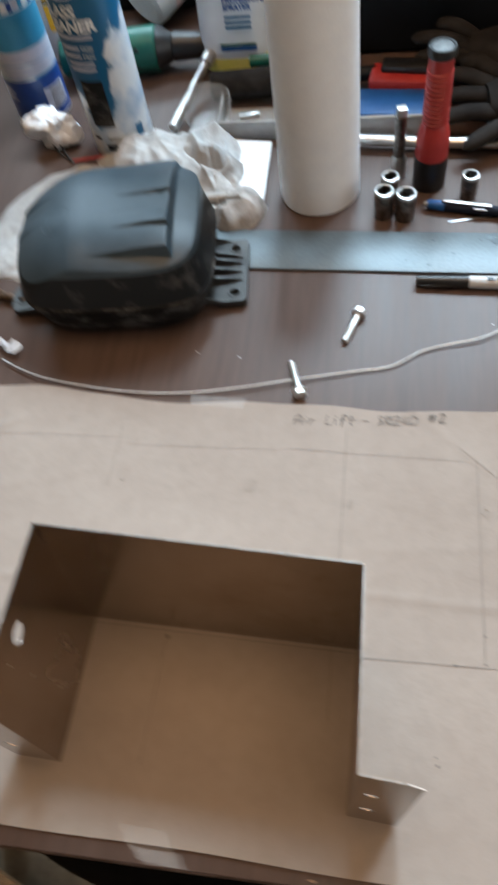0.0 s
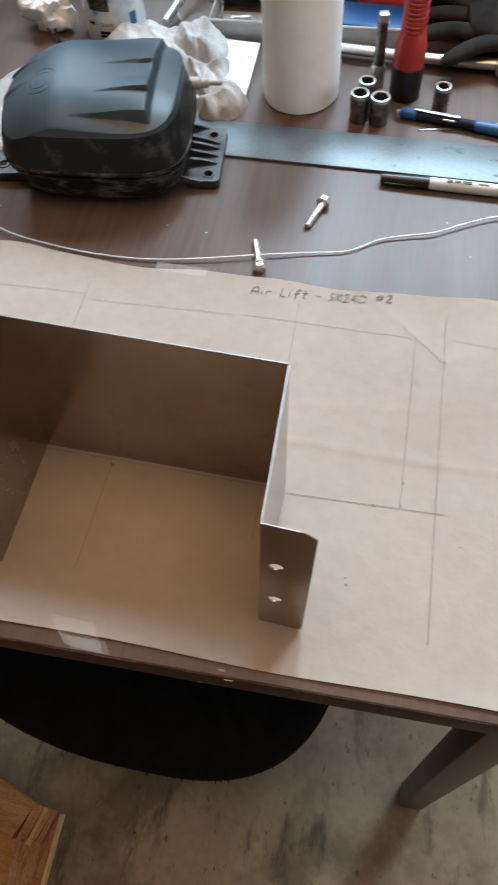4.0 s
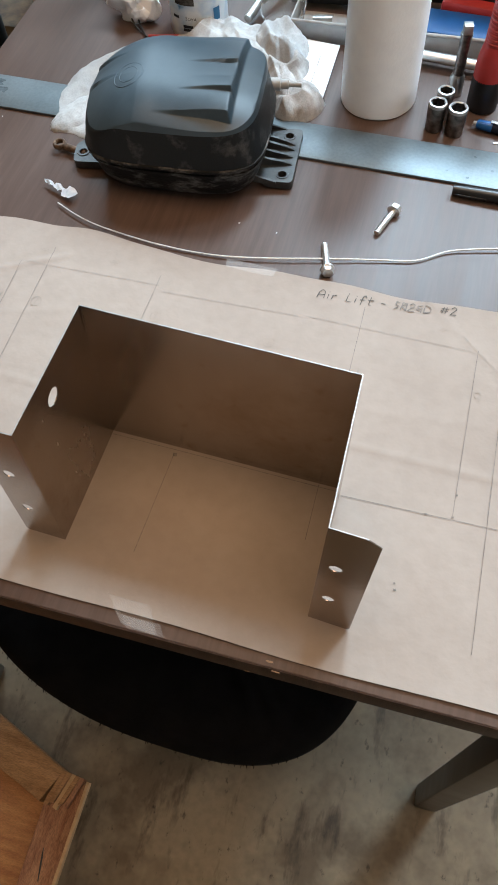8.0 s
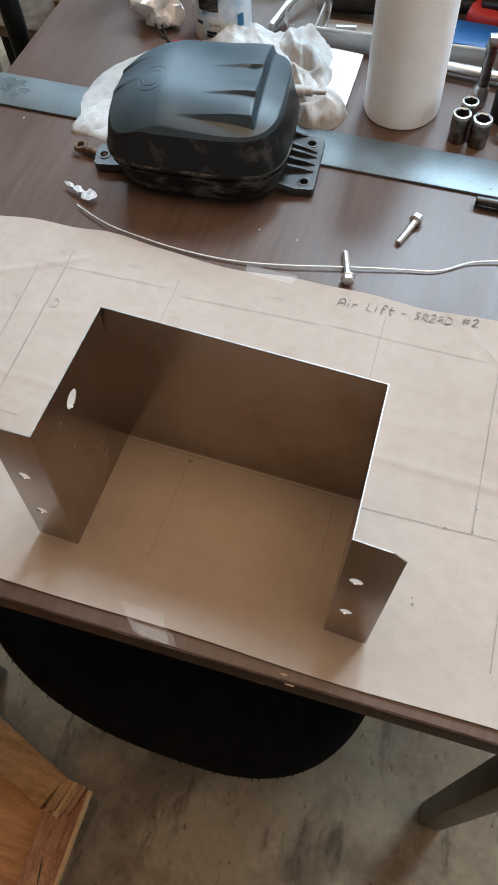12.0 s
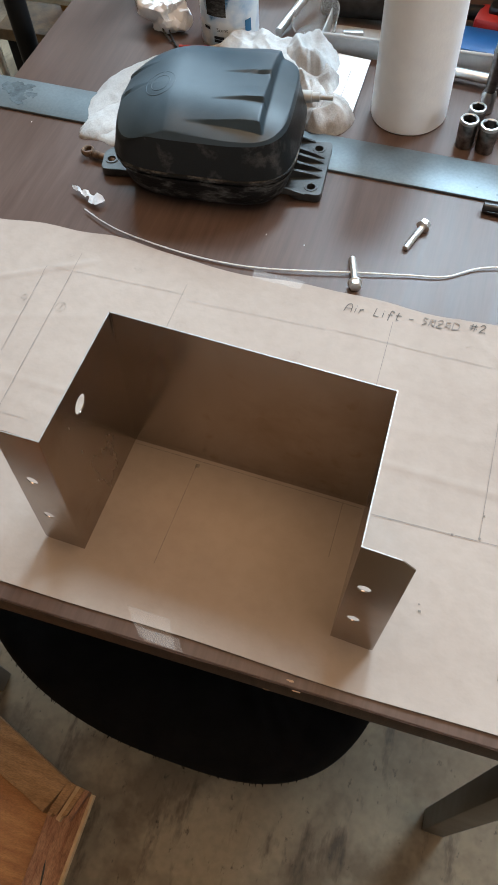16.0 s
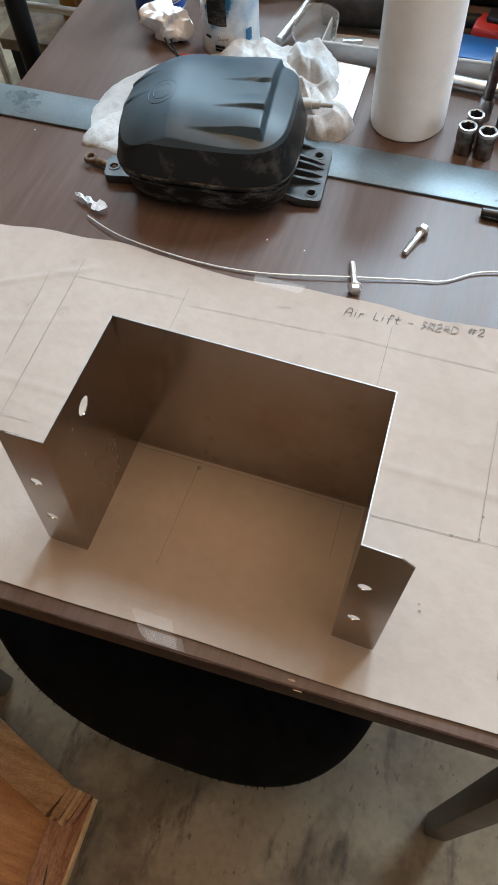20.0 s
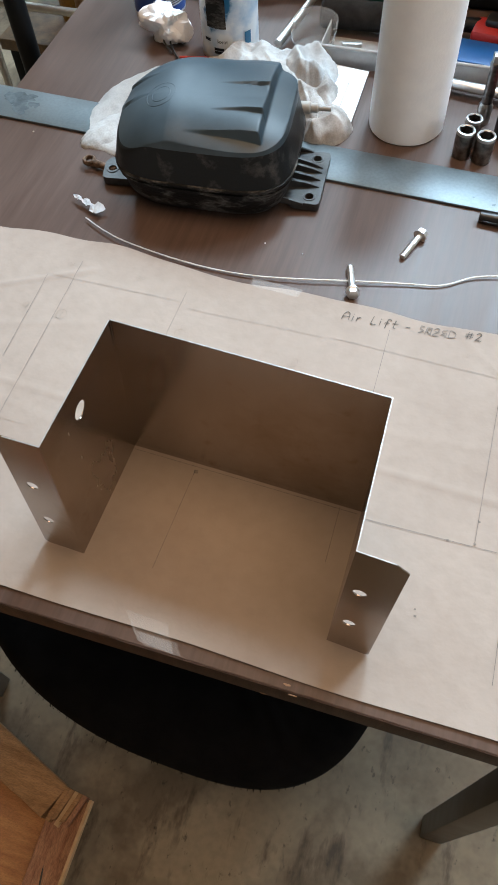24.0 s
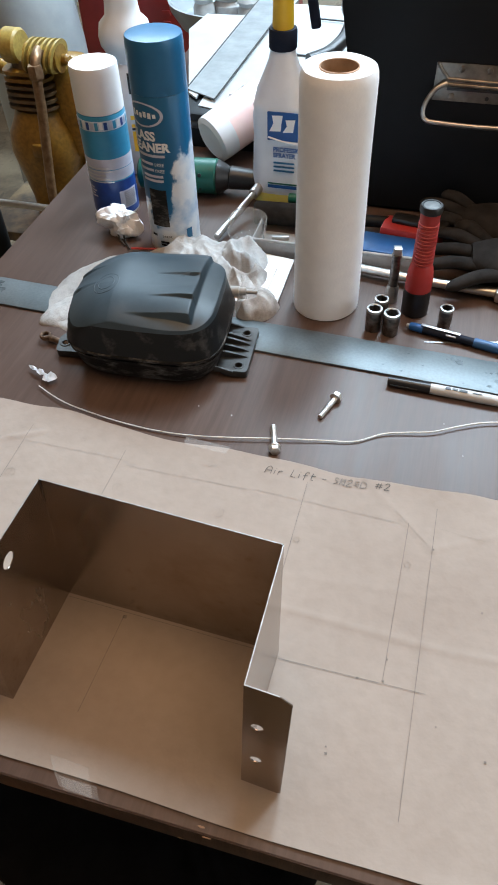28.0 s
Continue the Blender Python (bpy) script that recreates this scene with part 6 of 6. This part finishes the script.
basin = thing("parts_basin", "round grey parts basin on a low stand", "basin", (-0.445, 2.0, 0))
basin.scale = (1.0, 1.0, 1.1)
part("bowl", lathe(bmesh.new(), [(0.1, 0.56), (0.15, 0.575), (0.175, 0.61), (0.18, 0.63), (0.172, 0.63), (0.14, 0.59), (0.02, 0.58)], 40), M_TANK, basin)
part("stand", lathe(bmesh.new(), [(0.13, 0), (0.13, 0.012), (0.025, 0.03), (0.025, 0.57)], 24), M_CASE, basin)
for k, (x, y, r) in enumerate(((-0.02, 0.02, 0.045), (0.05, -0.03, 0.03), (-0.08, -0.02, 0.03))):
    part("coiled_part", lathe(bmesh.new(), [(r * 0.5, 0.585), (r, 0.59), (r, 0.61), (r * 0.8, 0.62), (r, 0.63), (r * 0.6, 0.645)], 24, pose(x, y, 0)), M_GREY, basin)
bench = thing("low_bench", "low grey painted steel bench under a teal drum", "bench", (-1.55, 2.6, 0))
part("bench_top", box(bmesh.new(), -0.22, 0.22, -0.2, 0.2, 0.42, 0.445, 0.004), M_TANK, bench)
for x in (-0.21, 0.18):
    for y in (-0.19, 0.16):
        part("leg", box(bmesh.new(), x, x + 0.03, y, y + 0.03, 0, 0.42, 0.003), M_TANK, bench)
drum = thing("teal_drum", "teal painted metal drum standing on a low bench", "drum", (-1.55, 2.6, 0.445))
part("drum", lathe(bmesh.new(), [(0.16, 0), (0.165, 0.008), (0.165, 0.2), (0.168, 0.205), (0.165, 0.21), (0.165, 0.47), (0.158, 0.485), (0.02, 0.485)], 48), M_TEAL, drum)

# ---- black fabric stool under the table ----
stool = thing("stool", "low stool with a wide frayed black fabric seat under the table", "stool", (-0.022, 0.236, 0), -1.6)
SEAT = 0.345  # height of the seat's widest line


def seat_row(z, d, wave=0.0):
    row = [p if p.x > 0 else q for p, q in zip(sring(0, 0, z, 0.242 - d, 0.275 - d, 3.2, 160), sring(0, 0, z, 0.35 - d, 0.275 - d, 2.2, 160))]
    return [Vector((p.x, p.y, p.z + wave * (abs(noise.noise((p.x * 16 + 2 * p.y, p.y * 34 + 5 * math.sin(p.x * 9), 4))) - 0.3))) for p in row]


bm = bmesh.new()
rings(bm, [seat_row(SEAT - 0.045, 0.03), seat_row(SEAT - 0.035, 0.01), seat_row(SEAT - 0.01, 0.001), seat_row(SEAT + 0.008, 0.001), seat_row(SEAT + 0.022, 0.008, 0.003)]
      + [seat_row(SEAT + 0.03 + 0.012 * k / 12, 0.018 + 0.21 * k / 12, 0.009) for k in range(13)])
cushion = part("seat", bm, M_FABRIC, stool, "wavy black fabric seat", sharp=70)
rh = random.Random(8)
bm = bmesh.new()
for k in range(130):
    a = rh.uniform(math.pi * 1.05, math.pi * 1.72)
    p = min(seat_row(SEAT, 0.002), key=lambda q: abs((math.atan2(q.y / 0.275, q.x / 0.242) - a + math.pi) % (2 * math.pi) - math.pi))
    p = Vector((p.x + rh.uniform(-0.004, 0.004), p.y, SEAT + rh.uniform(-0.012, 0.006)))
    q = p + Vector((rh.uniform(-0.5, 0.5), -1, rh.uniform(-0.6, 0.1))) * rh.uniform(0.001, 0.0045)
    rod(bm, p, q, 0.0006, 0.0003, 4)
tagged(part("loose_threads", bm, M_FABRIC, cushion), kind="stuff")
part("seat_board", rings(bmesh.new(), [sring(0, 0, z, 0.2, 0.23, 3.2, 64) for z in (SEAT - 0.06, SEAT - 0.045)]), M_CASE, stool)
for x in (-0.15, 0.15):
    for y in (-0.16, 0.17):
        part("leg", rod(bmesh.new(), (x, y, 0), (x, y, SEAT - 0.058), 0.014, 0.014, 16, 0.002), M_CASE, stool)

# ---- wooden crate on the floor ----
crate = thing("wooden_crate", "worn low plywood crate with a pine cleat on its lid", "crate")


def prism(corners, z0, z1):
    return rings(bmesh.new(), [[Vector((x, y, z)) for x, y in corners] for z in (z0, z1)])


part("lid_panel", prism(((-0.18, -0.13), (-0.166, -0.62), (-0.56, -0.62), (-0.56, -0.04), (-0.34, -0.08)), 0.14, 0.168), M_PINE, crate, "orange plywood lid panel")
part("side_board", prism(((-0.1275, -0.1), (-0.1265, -0.62), (-0.163, -0.62), (-0.177, -0.12)), 0.165, 0.178), M_PINED, crate, "reddish split side board")
part("edge_strip", prism(((-0.1235, -0.097), (-0.122, -0.62), (-0.126, -0.62), (-0.1275, -0.097)), 0.174, 0.186), M_PINEL, crate, "pale plywood edge strip")
bm = bmesh.new()
rows = []
for k in range(13):
    u = k / 12
    ax, ay = -0.56 + 0.398 * u, 0.054 - 0.1455 * u + 0.0012 * noise.noise((u * 9, 1, 0))
    bx, by = -0.575 + 0.394 * u, 0.0 - 0.136 * u + 0.0012 * noise.noise((u * 9, 7, 0))
    rows.append([Vector(p) for p in ((ax, ay, 0.168), (ax, ay, 0.1885), (ax * 0.93 + bx * 0.07, ay * 0.93 + by * 0.07, 0.1903), (ax * 0.07 + bx * 0.93, ay * 0.07 + by * 0.93, 0.1903), (bx, by, 0.188), (bx, by, 0.168))])
part("cleat", rings(bm, rows), M_CLEAT, crate, "weathered softwood cleat", sharp=50)
for k in range(5):
    x0, x1 = -0.1635 + 0.0066 * k, -0.1572 + 0.0066 * k
    d = (0.0, 0.005, -0.003, 0.006, 0.002)[k]
    part("splintered_end", prism(((x0, -0.0915 - 0.1 * (x0 + 0.1635)), (x1, -0.0915 - 0.1 * (x1 + 0.1635) - 0.0006), (x1 - 0.011, -0.137 + d), (x0 - 0.011, -0.1365 + d * 0.5)), 0.172, 0.1895 - 0.0014 * (k % 3)), (M_CLEAT, M_CLEAT, M_PINEL, M_CLEAT, M_PINED)[k], crate, "splintered end grain")
part("body", prism(((-0.235, -0.15), (-0.235, -0.58), (-0.54, -0.58), (-0.54, -0.04), (-0.33, -0.1)), 0.0, 0.14), M_PINED, crate)
for x, y, w, h, a in ((-0.152, -0.205, 0.0012, 0.02, 12), (-0.147, -0.128, 0.001, 0.008, -6), (-0.168, -0.27, 0.001, 0.016, 4)):
    bm = bmesh.new()
    rings(bm, [[Vector((w * math.cos(t) * (1 + 0.3 * math.sin(5 * t)), h * math.sin(t), z)) for t in (2 * math.pi * k / 12 for k in range(12))] for z in (-0.001, 0.0006)])
    bmesh.ops.transform(bm, matrix=pose(x, y, 0.1781, 0, 0, a), verts=bm.verts)
    part("split", bm, M_BLACK, crate, "dark split in the board")
